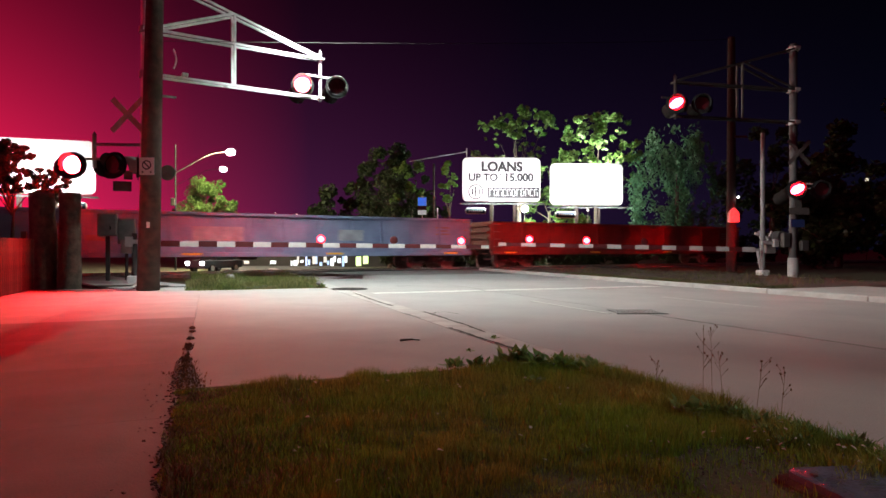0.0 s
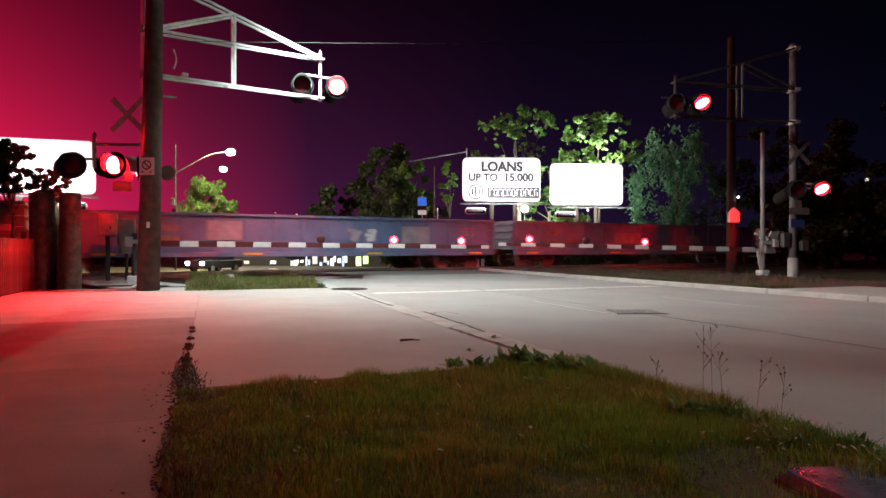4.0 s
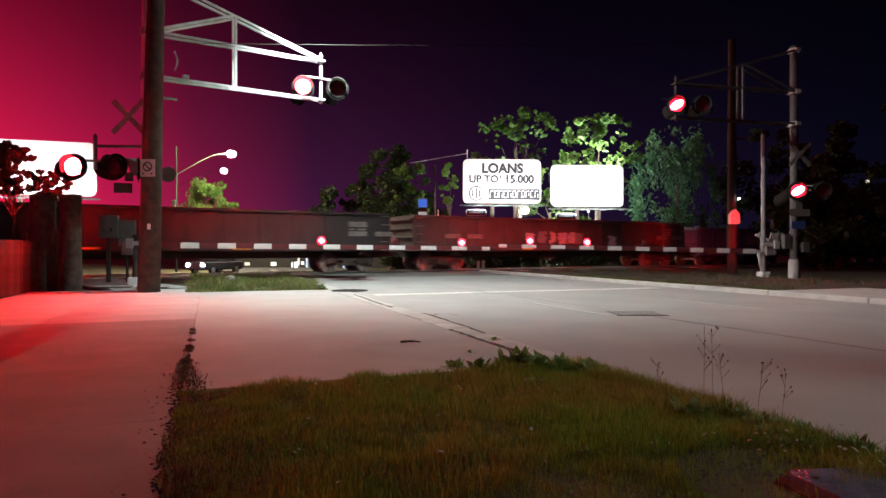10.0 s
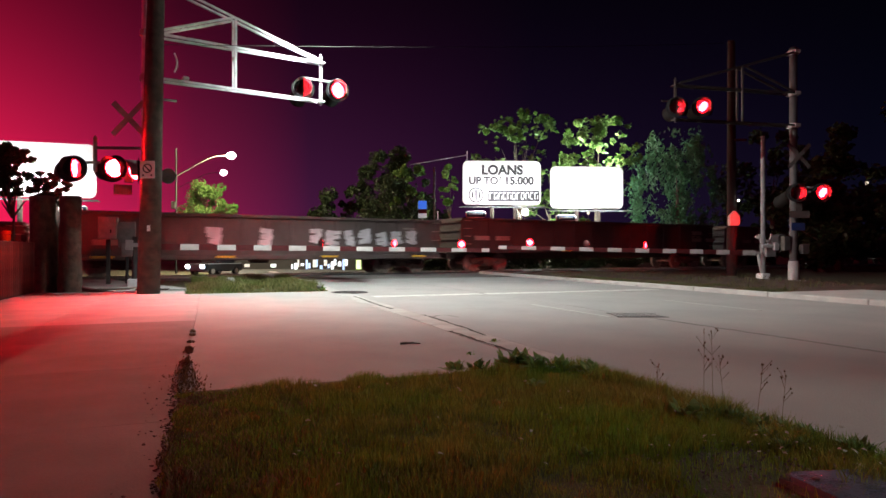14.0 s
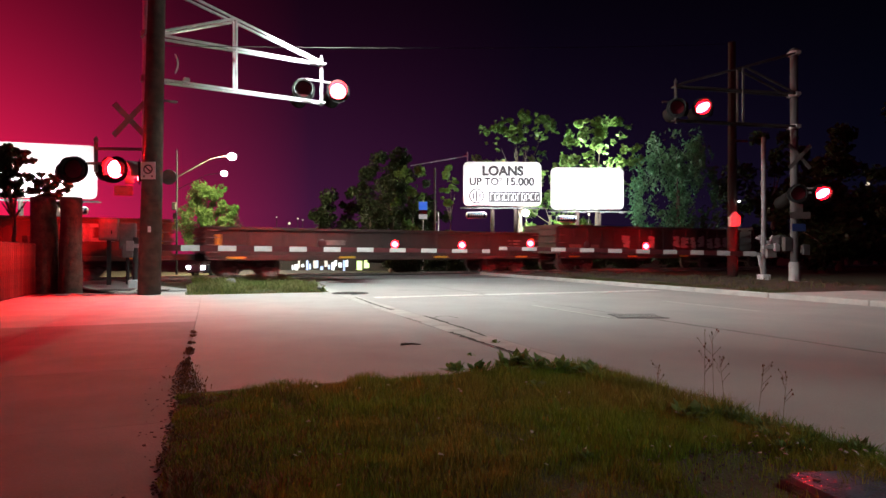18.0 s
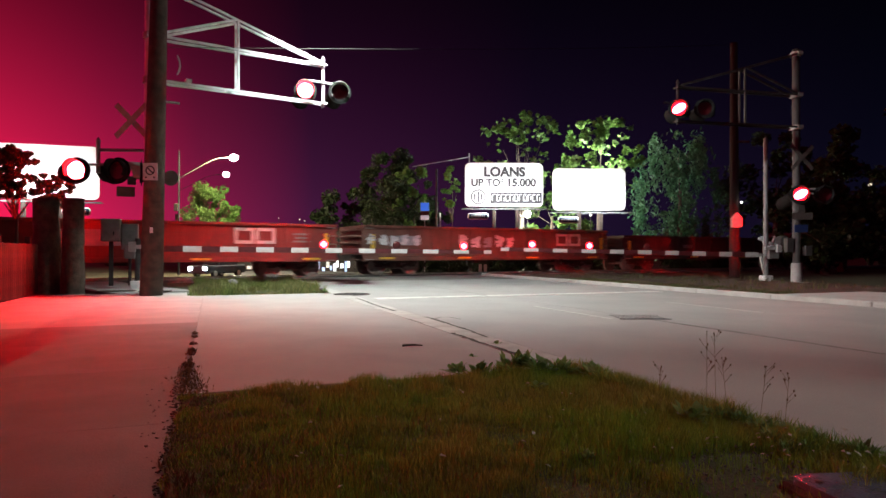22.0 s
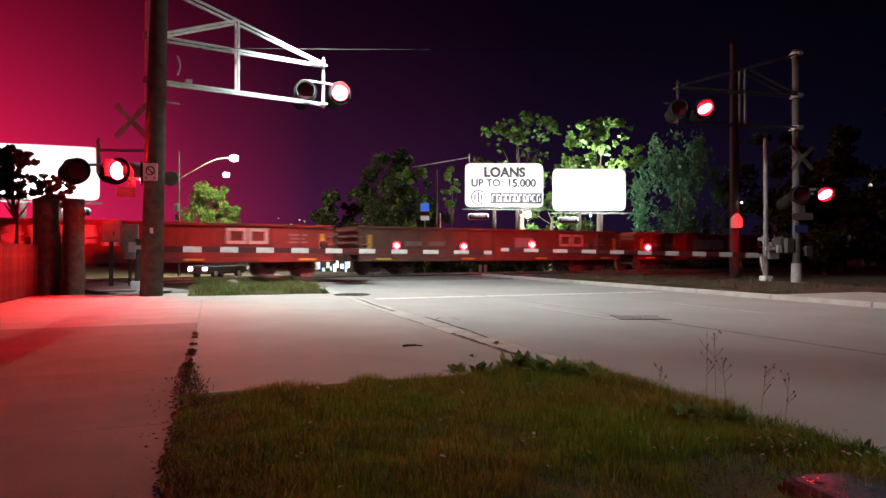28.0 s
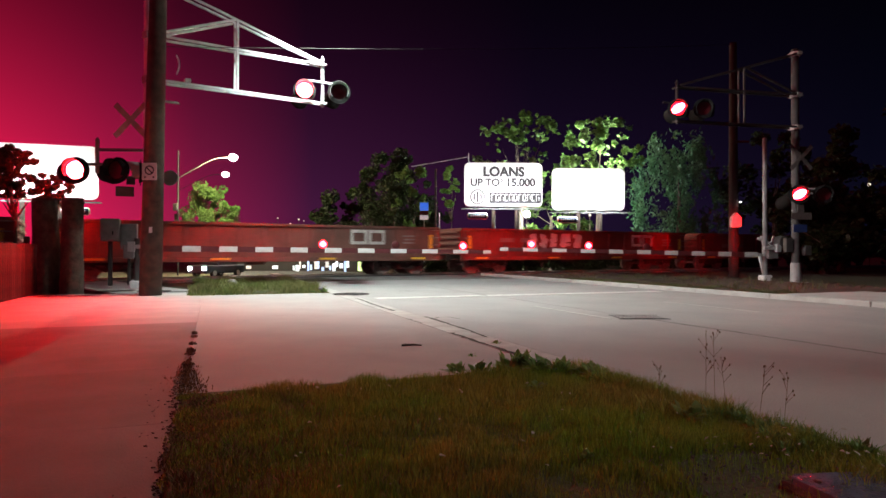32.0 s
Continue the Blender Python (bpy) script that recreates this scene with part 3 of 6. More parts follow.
def cantilever(m, label, steel, chord):
    """Mast at the origin; the arm reaches 4.7 m along x, towards the road. The front is -y."""
    t = thing("crossing_signal", m, label, "crossing signal", "crossing signals")
    bm = bmesh.new()
    rod(bm, (0, 0, 0.7), (0, 0, 8.25), 0.135, 0.125, 18)
    rod(bm, (0, 0, 8.25), (0, 0, 8.3), 0.15, 0.06, 18)
    part("mast", bm, steel, t, smooth=False)
    bm = bmesh.new()
    rod(bm, (0, 0, 0.02), (0, 0, 0.72), 0.19, 0.18, 18)
    cube(bm, 0.55, 0.55, 0.04, 0, 0, 0.02)
    part("base_sleeve", bm, ALU_DARK, t)
    for y in (-0.17, 0.17):
        for a, b, nm in (((0, y, 8.1), (4.62, y * 0.5, 6.72), "top_chord"), ((0, y, 6.64), (4.7, y * 0.5, 6.64), "middle_chord"),
                         ((0, y, 5.5), (4.7, y * 0.5, 5.5), "bottom_chord"), ((0.1, y, 6.66), (2.15, y, 7.44), "diagonal"),
                         ((2.2, y * .8, 5.5), (2.2, y * .8, 7.44), "upright")):
            bm = bmesh.new()
            beam(bm, a, b, 0.055, 0.06)
            part(nm, bm, steel if nm == "upright" else chord, t)
    for z in (5.5, 6.64, 8.1):
        bm = bmesh.new()
        rod(bm, (0, 0, z - 0.08), (0, 0, z + 0.08), 0.17, 0.17, 14)
        cube(bm, 0.2, 0.46, 0.12, 0, 0, z)
        part("clamp_collar", bm, ALU_DARK, t)
    bm = bmesh.new()
    for i in range(24):
        cube(bm, 0.02, 0.3, 0.02, 2.35 + i * 0.095, 0, 5.51)
    part("walkway_grating", bm, chord, t)
    bm = bmesh.new()
    cube(bm, 0.16, 0.3, 0.05, 4.72, 0, 6.64)
    cube(bm, 0.16, 0.3, 0.05, 4.72, 0, 5.5)
    rod(bm, (4.72, 0, 5.4), (4.72, 0, 6.8), 0.05, 0.05, 10)
    rod(bm, (4.72, 0, 6.8), (4.72, 0, 6.94), 0.07, 0.0, 10)
    part("drop_post", bm, chord, t)
    bm = bmesh.new()
    rod(bm, (4.25, -0.06, 6.12), (5.2, -0.06, 6.12), 0.035, 0.035, 8)
    part("crossarm", bm, chord, t)
    return t


def crossbuck(parent, m, wood):
    for a in (45, -45):
        part("crossbuck_blade", boxbm(1.15, 0.012, 0.14, bevel=0.003), wood, parent, "dull crossbuck blade, dimness put into its colour", m @ pose(0, 0.01 if a > 0 else -0.01, 0, 0, a, 0))


def local_head(t, p, phase, power, aim=0.0, tilt=0.0, reach=1.0):
    """A head at the world place p on the thing t, facing along the road (aim turns it)."""
    inv = t.matrix_basis.inverted()
    return signal_head(t, inv @ pose(*p, tilt, 0, aim), phase, power, reach)


LEFT_MAST, LEFT_TIP = Vector((-7.6, 16.2, 0)), Vector((-3.65, 18.77, 0))
RIGHT_MAST, RIGHT_TIP = Vector((12.4, 22.4, 0)), Vector((7.84, 21.3, 0))


def make_signals():
    d = LEFT_TIP - LEFT_MAST
    t = cantilever(pose(*LEFT_MAST, 0, 0, math.degrees(math.atan2(d.y, d.x))), "galvanised cantilever crossing signal with lit red lamps beside wooden pole", ALU, ALU)
    for x, ph in ((-4.11, "a"), (-3.10, "b")):
        local_head(t, (x, 18.5, 5.83 if ph == "a" else 5.77), ph, "high", 12)
        local_head(t, (x - 0.12, 19.1, 5.96), ph, "back", 213, 20)
    # the low pair on its side bracket
    inv = t.matrix_basis.inverted()
    bm = bmesh.new()
    rod(bm, inv @ Vector((-8.87, 16.1, 3.7)), inv @ Vector((-7.6, 16.2, 3.7)), 0.04)
    rod(bm, inv @ Vector((-8.87, 16.1, 3.1)), inv @ Vector((-8.87, 16.1, 3.93)), 0.05)
    rod(bm, inv @ Vector((-8.87, 16.1, 3.93)), inv @ Vector((-8.87, 16.1, 4.03)), 0.07, 0.0)
    rod(bm, inv @ Vector((-9.4, 16.05, 3.32)), inv @ Vector((-8.33, 16.05, 3.32)), 0.035)
    part("side_bracket", bm, ALU_DARK, t)
    for x, ph in ((-9.3, "a"), (-8.25, "b")):
        local_head(t, (x, 15.9, 3.15), ph, "mast", 6 if ph == "a" else -9)
        local_head(t, (x - 0.36, 16.4, 3.18), ph, "back", 223, -3)
    local_head(t, (-7.72, 16.0, 3.1), "b", "high", -62)
    bm = bmesh.new()
    rod(bm, (0, -0.03, 0), (0, 0.03, 0), 0.2, 0.17, 22)
    rod(bm, (0, 0.03, 0), (0, 0.16, 0), 0.05, 0.05, 10)
    part("bell", rounded(bm, 0.006), CABINET, t, "round grey warning bell", inv @ pose(-7.02, 16.15, 2.98))
    bm = bmesh.new()
    pts = [Vector((0.62 + 0.07 * math.sin(u * 3.1), -0.2, 6.2 - 0.5 * u)) for u in (0, .2, .4, .6, .8, 1)]
    for a_, b_ in zip(pts, pts[1:]):
        rod(bm, a_, b_, 0.022, 0.022, 6)
    part("cable_loop", bm, ALU, t)
    part("cable_clamp", boxbm(0.16, 0.16, 0.1, 0.9, -0.17, 5.58, 0.02), ALU, t)
    part("step_bracket", boxbm(0.5, 0.06, 0.05, 0.45, -0.1, 4.98, 0.01), ALU_DARK, t)
    crossbuck(t, inv @ pose(-7.95, 15.95, 4.42, 0, 0, -4), DULLBUCK)
    for x, z, w_, h_ in ((-8.1, 2.62, 0.42, 0.25), (-7.95, 2.9, 0.2, 0.22)):
        part("sign_plate", boxbm(w_, 0.01, h_, bevel=0.002), DIMBUCK, t, "white track-count plate, dimmed in its colour", inv @ pose(x, 15.98, z, 0, 0, 20))

    d = RIGHT_TIP - RIGHT_MAST
    t = cantilever(pose(*RIGHT_MAST, 0, 0, math.degrees(math.atan2(d.y, d.x))), "tall grey cantilever crossing signal with lit red lamps across the road", DIMGREY_STEEL, DIMBROWN_STEEL)
    inv = t.matrix_basis.inverted()
    for x, ph in ((7.72, "a"), (8.57, "b")):
        local_head(t, (x, 20.95, 5.85), ph, "side", -10)
        local_head(t, (x + 0.36, 21.6, 5.98), ph, "rear", 201, 15)
    for x, ph in ((12.28, "a"), (13.12, "b")):
        local_head(t, (x, 21.95, 3.1), ph, "side", -14)
        local_head(t, (x + 1.0, 23.9, 3.25), ph, "rear", 177 if ph == "a" else 186, 12, 2.0)
    bm = bmesh.new()
    rod(bm, inv @ Vector((12.2, 22.12, 3.3)), inv @ Vector((13.2, 22.12, 3.3)), 0.035)
    rod(bm, inv @ Vector((14.2, 23.75, 3.3)), inv @ Vector((13.2, 23.75, 3.3)), 0.035)
    rod(bm, inv @ Vector((13.3, 23.75, 3.3)), inv @ Vector((12.45, 22.4, 3.3)), 0.035)
    part("crossarm", bm, ALU_DARK, t)
    crossbuck(t, inv @ pose(12.5, 22.2, 4.42, 0, 0, 8), DIMBUCK)
    for x, z, w_, h_, mt, lb in ((12.5, 2.36, 0.78, 0.24, DIMBUCK, "white track-count plate, dimmed in its colour"), (12.47, 2.62, 0.26, 0.28, DIMBUCK, "white track-count plate, dimmed in its colour"),
                                 (12.45, 1.93, 0.52, 0.27, BLUEPAINT, "blue emergency notice plate")):
        part("sign_plate", boxbm(w_, 0.012, h_, bevel=0.002), mt, t, lb, inv @ pose(x, 22.2, z, 0, 0, 8))
    for x, z, h_ in ((12.1, 1.35, 0.5), (12.75, 1.15, 0.36)):
        part("junction_box", boxbm(0.26, 0.2, h_, bevel=0.015), DIMGREY_STEEL, t, "", inv @ pose(x, 22.35, z, 0, 0, 8))


make_signals()


def make_gates():
    bm = bmesh.new()
    cube(bm, 0.15, 0.03, 0.06, 0, 0, -0.09)
    rod(bm, (0, 0.035, 0), (0, 0.07, 0), 0.10, 0.08, 14)
    body = mesh_of("arm_lamp", bm, BLACK)
    # gate lens enlarged, its red edge painted as a halo
    bm = bmesh.new()
    bmesh.ops.create_uvsphere(bm, u_segments=14, v_segments=8, radius=0.135, matrix=Matrix.Diagonal((1, 0.3, 1, 1)))
    lens = mesh_of("lens", bm, LENSOFF, RED_GATE, RED_HALO)
    for p in lens.polygons:
        p.material_index = (1 if Vector((p.center.x, p.center.z)).length < 0.085 else 2) if p.normal.y < -0.02 else 0
    for root, tip, lamps, label, post_x in (
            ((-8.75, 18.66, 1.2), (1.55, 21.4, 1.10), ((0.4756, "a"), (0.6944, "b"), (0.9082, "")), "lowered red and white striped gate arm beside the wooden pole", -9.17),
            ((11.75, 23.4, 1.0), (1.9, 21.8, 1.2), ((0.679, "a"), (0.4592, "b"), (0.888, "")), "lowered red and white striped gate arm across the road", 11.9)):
        root, tip = Vector(root), Vector(tip)
        d = tip - root
        L = d.length
        g = thing("crossing_gate", pose(root.x, root.y, 0, 0, 0, math.degrees(math.atan2(d.y, d.x))), label, "crossing gate", "crossing gates")
        inv = g.matrix_basis.inverted()
        slope = math.degrees(math.atan2(d.z, L))
        arm = part("arm", boxbm(L, 0.05, 0.10, L / 2, 0, 0, 0.008), ALU_DARK, g, "aluminium gate arm", pose(0, 0, root.z, 0, -slope, 0))
        n = int(L / 0.525)
        wide = mesh_of("stripe", boxbm(0.525, 0.012, 0.15), STRIPEWHITE)
        red = mesh_of("stripe", boxbm(0.525, 0.012, 0.15), REDPAINT)
        for i in range(n):
            taper = 0.78 + 0.42 * i / n
            part("stripe", red if i % 2 else wide, None, arm, m=pose(L - 0.02 - i * 0.525, 0.031 * (-1 if root.x < 0 else 1), 0) @ Matrix.Diagonal((0.5 if i == 0 else 1, 1, taper, 1)) if i else pose(L - 0.14, 0.031 * (-1 if root.x < 0 else 1), 0) @ Matrix.Diagonal((0.52, 1, taper, 1)))
        front = 0 if root.x < 0 else 180
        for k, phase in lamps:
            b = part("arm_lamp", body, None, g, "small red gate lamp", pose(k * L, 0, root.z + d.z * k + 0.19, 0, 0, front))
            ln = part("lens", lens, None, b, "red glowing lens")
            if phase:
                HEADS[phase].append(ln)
        # mechanism, post and counterweights
        p = inv @ Vector((post_x, root.y + 0.15, 0))
        bm = bmesh.new()
        tall = 1.5 if root.x < 0 else 5.35
        rod(bm, (p.x, p.y, 0), (p.x, p.y, tall), 0.09, 0.075, 12)
        part("post", bm, DIMGREY_STEEL if root.x < 0 else MASTGREY, g)
        bm = bmesh.new()
        cube(bm, 0.36, 0.36, 0.25, p.x, p.y, 0.12)
        part("base", rounded(bm, 0.03), ALU, g)
        bm = bmesh.new()
        cube(bm, *((0.3, 0.3, 0.4) if root.x < 0 else (0.42, 0.4, 0.5)), p.x - 0.2, p.y, 1.1)
        part("mechanism_box", rounded(bm, 0.03), CABINET, g)
        if root.x > 0:
            for q, (a_, b_) in enumerate((((-0.55, 1.7), (-0.25, 0.95)), ((0.0, 1.7), (-0.3, 0.95)), ((-0.75, 1.3), (0.15, 1.62)), ((0.05, 0.95), (-0.12, 0.2)))):
                bm = bmesh.new()
                beam(bm, (p.x + a_[0], p.y - 0.24, a_[1]), (p.x + b_[0], p.y - 0.24, b_[1]), 0.05, 0.09)
                part("arm_bracket", bm, ALU, g)
            part("motor_housing", rounded(rod_bm((p.x - 0.5, p.y, 1.5), (p.x - 0.5, p.y + 0.4, 1.5), 0.2, 0.2, 16), 0.02), DIMGREY_STEEL, g)
        bm = bmesh.new()
        cube(bm, 0.6, 0.05, 0.12, -0.25, 0.12, 1.25)
        cube(bm, 0.2, 0.12, 0.3, -0.5, 0.15, 1.25)
        part("counterweight", rounded(bm, 0.01), ALU_DARK, g)


make_gates()


# ---- the wooden pole, its street lamp and notice ----
def make_pole():
    p = Vector((-7.27, 15.6, 0))
    t = thing("utility_pole", pose(*p), "thick creosoted wooden utility pole at the sidewalk edge", "utility pole")
    bm = bmesh.new()
    rod(bm, (0, 0, -0.1), (0.24, 0, 10.4), 0.262, 0.175, 20)
    for v in bm.verts:
        v.co += Vector((noise.noise(v.co * 2), noise.noise(v.co * 2 + Vector((5, 5, 5))), 0)) * 0.012
    part("shaft", bm, POLEWOOD, t, smooth=True)
    near_end, far_end = Vector((0.18, 0.1, 6.2)), Vector((13.9, 30.4, 11.1)) - p
    bm = bmesh.new()
    pts = [near_end.lerp(far_end, u / 24) - Vector((0, 0, 0.5 * (u / 24) * (1 - u / 24))) for u in range(25)]
    rings = [[bm.verts.new(q + Vector((0.009 * math.cos(k * 1.0472), 0, 0.009 * math.sin(k * 1.0472)))) for k in range(6)] for q in pts]
    for lo, hi in zip(rings, rings[1:]):
        for k in range(6):
            bm.faces.new((lo[k], lo[(k + 1) % 6], hi[(k + 1) % 6], hi[k]))
    part("overhead_cable", bm, DIMBROWN_STEEL, t, "thin cable slung over the road")
    tip = STREET_HEAD - p
    bm = bmesh.new()
    pts = [Vector((0, 0, 8.6)), Vector((tip.x * 0.35, tip.y * 0.35, 9.2)), Vector((tip.x * 0.8, tip.y * 0.8, 9.45)), Vector((tip.x, tip.y, 9.45))]
    for a, b in zip(pts, pts[1:]):
        rod(bm, a, b, 0.035, 0.035, 10)
    part("lamp_arm", bm, ALU, t)
    bm = bmesh.new()
    cube(bm, 0.7, 0.3, 0.1, tip.x + 0.1, tip.y, 9.48)
    part("lamp_head", rounded(bm, 0.03), ALU_DARK, t)
    # plate out of view, added to keep street light off the train
    part("light_blocker", boxbm(1.15, 0.02, 0.62, tip.x + 0.5, tip.y + 0.5, 9.16, 0.004), ALU_DARK, t, "unseen flat plate added to block light towards the track")
    bm = bmesh.new()
    for x in (0.05, 0.4):
        beam(bm, (tip.x + x, tip.y, 9.48), (tip.x + x, tip.y + 0.5, 9.45), 0.03, 0.03)
    part("blocker_bracket", bm, ALU_DARK, t)
    plate = part("notice", boxbm(0.36, 0.012, 0.42, 0.1, -0.285, 3.04, 0.004), WHITEPAINT, t, "white square no-parking notice")
    bm = bmesh.new()
    n = 24
    for r0, r1 in ((0.085, 0.115),):
        a = [bm.verts.new((0.1 + r0 * math.cos(2 * math.pi * i / n), -0.294, 3.07 + r0 * math.sin(2 * math.pi * i / n))) for i in range(n)]
        b = [bm.verts.new((0.1 + r1 * math.cos(2 * math.pi * i / n), -0.294, 3.07 + r1 * math.sin(2 * math.pi * i / n))) for i in range(n)]
        for i in range(n):
            bm.faces.new((a[i], b[i], b[(i + 1) % n], a[(i + 1) % n]))
    cube(bm, 0.2, 0.003, 0.03, 0.1, -0.296, 3.07, Matrix.Rotation(radians(45), 4, "Y"))
    part("ring", bm, DARKINK, plate)
    bm = bmesh.new()
    for x in (0.0, 0.2):
        cube(bm, 0.04, 0.003, 0.04, x, -0.294, 2.9)
    part("arrows", bm, DARKINK, plate)
    part("tag", boxbm(0.08, 0.01, 0.14, 0.12, -0.26, 1.62, 0.003), WHITEPAINT, t, "small pale pole tag")


make_pole()


# ---- train ----
GAPS = [-5.05, -1.35, 2.4, 5.9, 9.43, 12.96, 15.91, 19.07, 21.9, 24.9, 27.93, 30.98, 33.97, 36.95]
BODY = {
    "oxide": mat("oxide_red_freight_paint", (0.25, 0.042, 0.035), (0.17, 0.03, 0.026), 0.7, scale=0.9, grain=14, mix=0.5, bump=0.08),
    "brown": mat("brown_freight_paint", (0.2, 0.085, 0.065), (0.13, 0.058, 0.045), 0.75, scale=0.9, grain=14, mix=0.5, bump=0.08),
    "dark": mat("dark_brown_freight_paint", (0.085, 0.05, 0.045), (0.058, 0.036, 0.033), 0.75, scale=0.9, grain=14, mix=0.5, bump=0.08),
    "grey": mat("grey_freight_paint", (0.23, 0.28, 0.44), (0.15, 0.19, 0.31), 0.7, scale=0.9, grain=14, mix=0.5, bump=0.08),
    "blue": mat("blue_grey_freight_paint", (0.16, 0.21, 0.36), (0.11, 0.145, 0.26), 0.7, scale=0.9, grain=14, mix=0.5, bump=0.08),
    "dusky": mat("dusky_brown_freight_paint", (0.05, 0.037, 0.036), (0.034, 0.026, 0.026), 0.75, scale=0.9, grain=14, mix=0.5, bump=0.08),
    "taupe": mat("taupe_freight_paint", (0.12, 0.09, 0.085), (0.08, 0.06, 0.056), 0.75, scale=0.9, grain=14, mix=0.5, bump=0.08),
}
CHALK = mat("faded_white_lettering", (0.75, 0.7, 0.66), (0.55, 0.5, 0.47), 0.7, scale=4, mix=0.3, bump=0)
SPRAY = mat("pale_spray_paint", (0.8, 0.76, 0.78), (0.5, 0.46, 0.5), 0.6, scale=1.6, grain=9, mix=0.5, bump=0)
FADED = mat("worn_off_white_paint", (0.3, 0.26, 0.24), (0.2, 0.16, 0.15), 0.75, scale=3, grain=12, mix=0.6, bump=0)
BUFFED = mat("grey_overpaint", (0.37, 0.38, 0.42), (0.26, 0.26, 0.29), 0.7, scale=2, grain=9, mix=0.5, bump=0)
WHEELSETS = {-0.89: [], 0.89: []}


def bogie_meshes():
    out = {}
    bm = bmesh.new()
    for y in (-0.99, 0.99):
        cube(bm, 2.3, 0.12, 0.16, 0, y, 0.62)
        cube(bm, 0.6, 0.14, 0.34, 0, y, 0.46)
        for x in (-0.89, 0.89):
            cube(bm, 0.34, 0.16, 0.26, x, y, 0.5)
        for sx in (-1, 1):
            beam(bm, (sx * 0.25, y, 0.3), (sx * 0.8, y, 0.56), 0.12, 0.1)
    cube(bm, 0.4, 1.9, 0.3, 0, 0, 0.5)
    out["frame"] = mesh_of("bogie", rounded(bm, 0.015), STEEL_DARK)
    bm = bmesh.new()
    for y in (-0.76, 0.76):
        sgn = -1 if y < 0 else 1
        rod(bm, (0, y - 0.065, 0), (0, y + 0.065, 0), 0.455, 0.455, 28)
        rod(bm, (0, y - sgn * 0.065, 0), (0, y - sgn * 0.09, 0), 0.48, 0.48, 28)
        for k in range(4):
            a = k * math.pi / 2 + 0.3
            cube(bm, 0.1, 0.01, 0.06, 0.3 * math.cos(a), y + sgn * 0.068, 0.3 * math.sin(a))
    rod(bm, (0, -0.95, 0), (0, 0.95, 0), 0.08, 0.08, 12)
    out["wheelset"] = mesh_of("wheelset", bm, WHEELSTEEL)
    bm = bmesh.new()
    for z in range(4):
        rod(bm, (0, 0, z * 0.09), (0, 0, z * 0.09 + 0.05), 0.11, 0.11, 10)
    out["spring"] = mesh_of("spring", bm, STEEL_DARK)
    return out


BOGIE = bogie_meshes()
CARS = []


def spray_letter(h, rng):
    """One sprayed shape: a few slanted overlapping strokes."""
    bm = bmesh.new()
    w = h * 0.95 * rng.uniform(0.75, 1.2)
    for k in range(3):
        cube(bm, w * rng.uniform(0.55, 1.0), 0.004, h * rng.uniform(0.2, 0.36), w / 2 + rng.uniform(-.06, .06), -0.001 * k, h * (0.2 + 0.3 * k), Matrix.Rotation(radians(rng.uniform(-22, 22)), 4, "Y"))
    cube(bm, w * rng.uniform(0.25, 0.5), 0.004, h * 0.95, w * rng.uniform(0.25, 0.75), -0.004, h / 2, Matrix.Rotation(radians(rng.uniform(-14, 14)), 4, "Y"))
    return bm, w


def hollow_block(x, z, w, h, band, y):
    """A plain hollow block in place of one half of the railway's mark."""
    bm = bmesh.new()
    rings = []
    for yy in (y, y - 0.004):
        for g in (0, band):
            rings.append([bm.verts.new((x + u, yy, z + v)) for u, v in ((g, g), (w - g, g), (w - g, h - g), (g, h - g))])
    for a, b in ((0, 1), (1, 3), (3, 2), (2, 0)):
        for i in range(4):
            bm.faces.new((rings[a][i], rings[a][(i + 1) % 4], rings[b][(i + 1) % 4], rings[b][i]))
    return bm


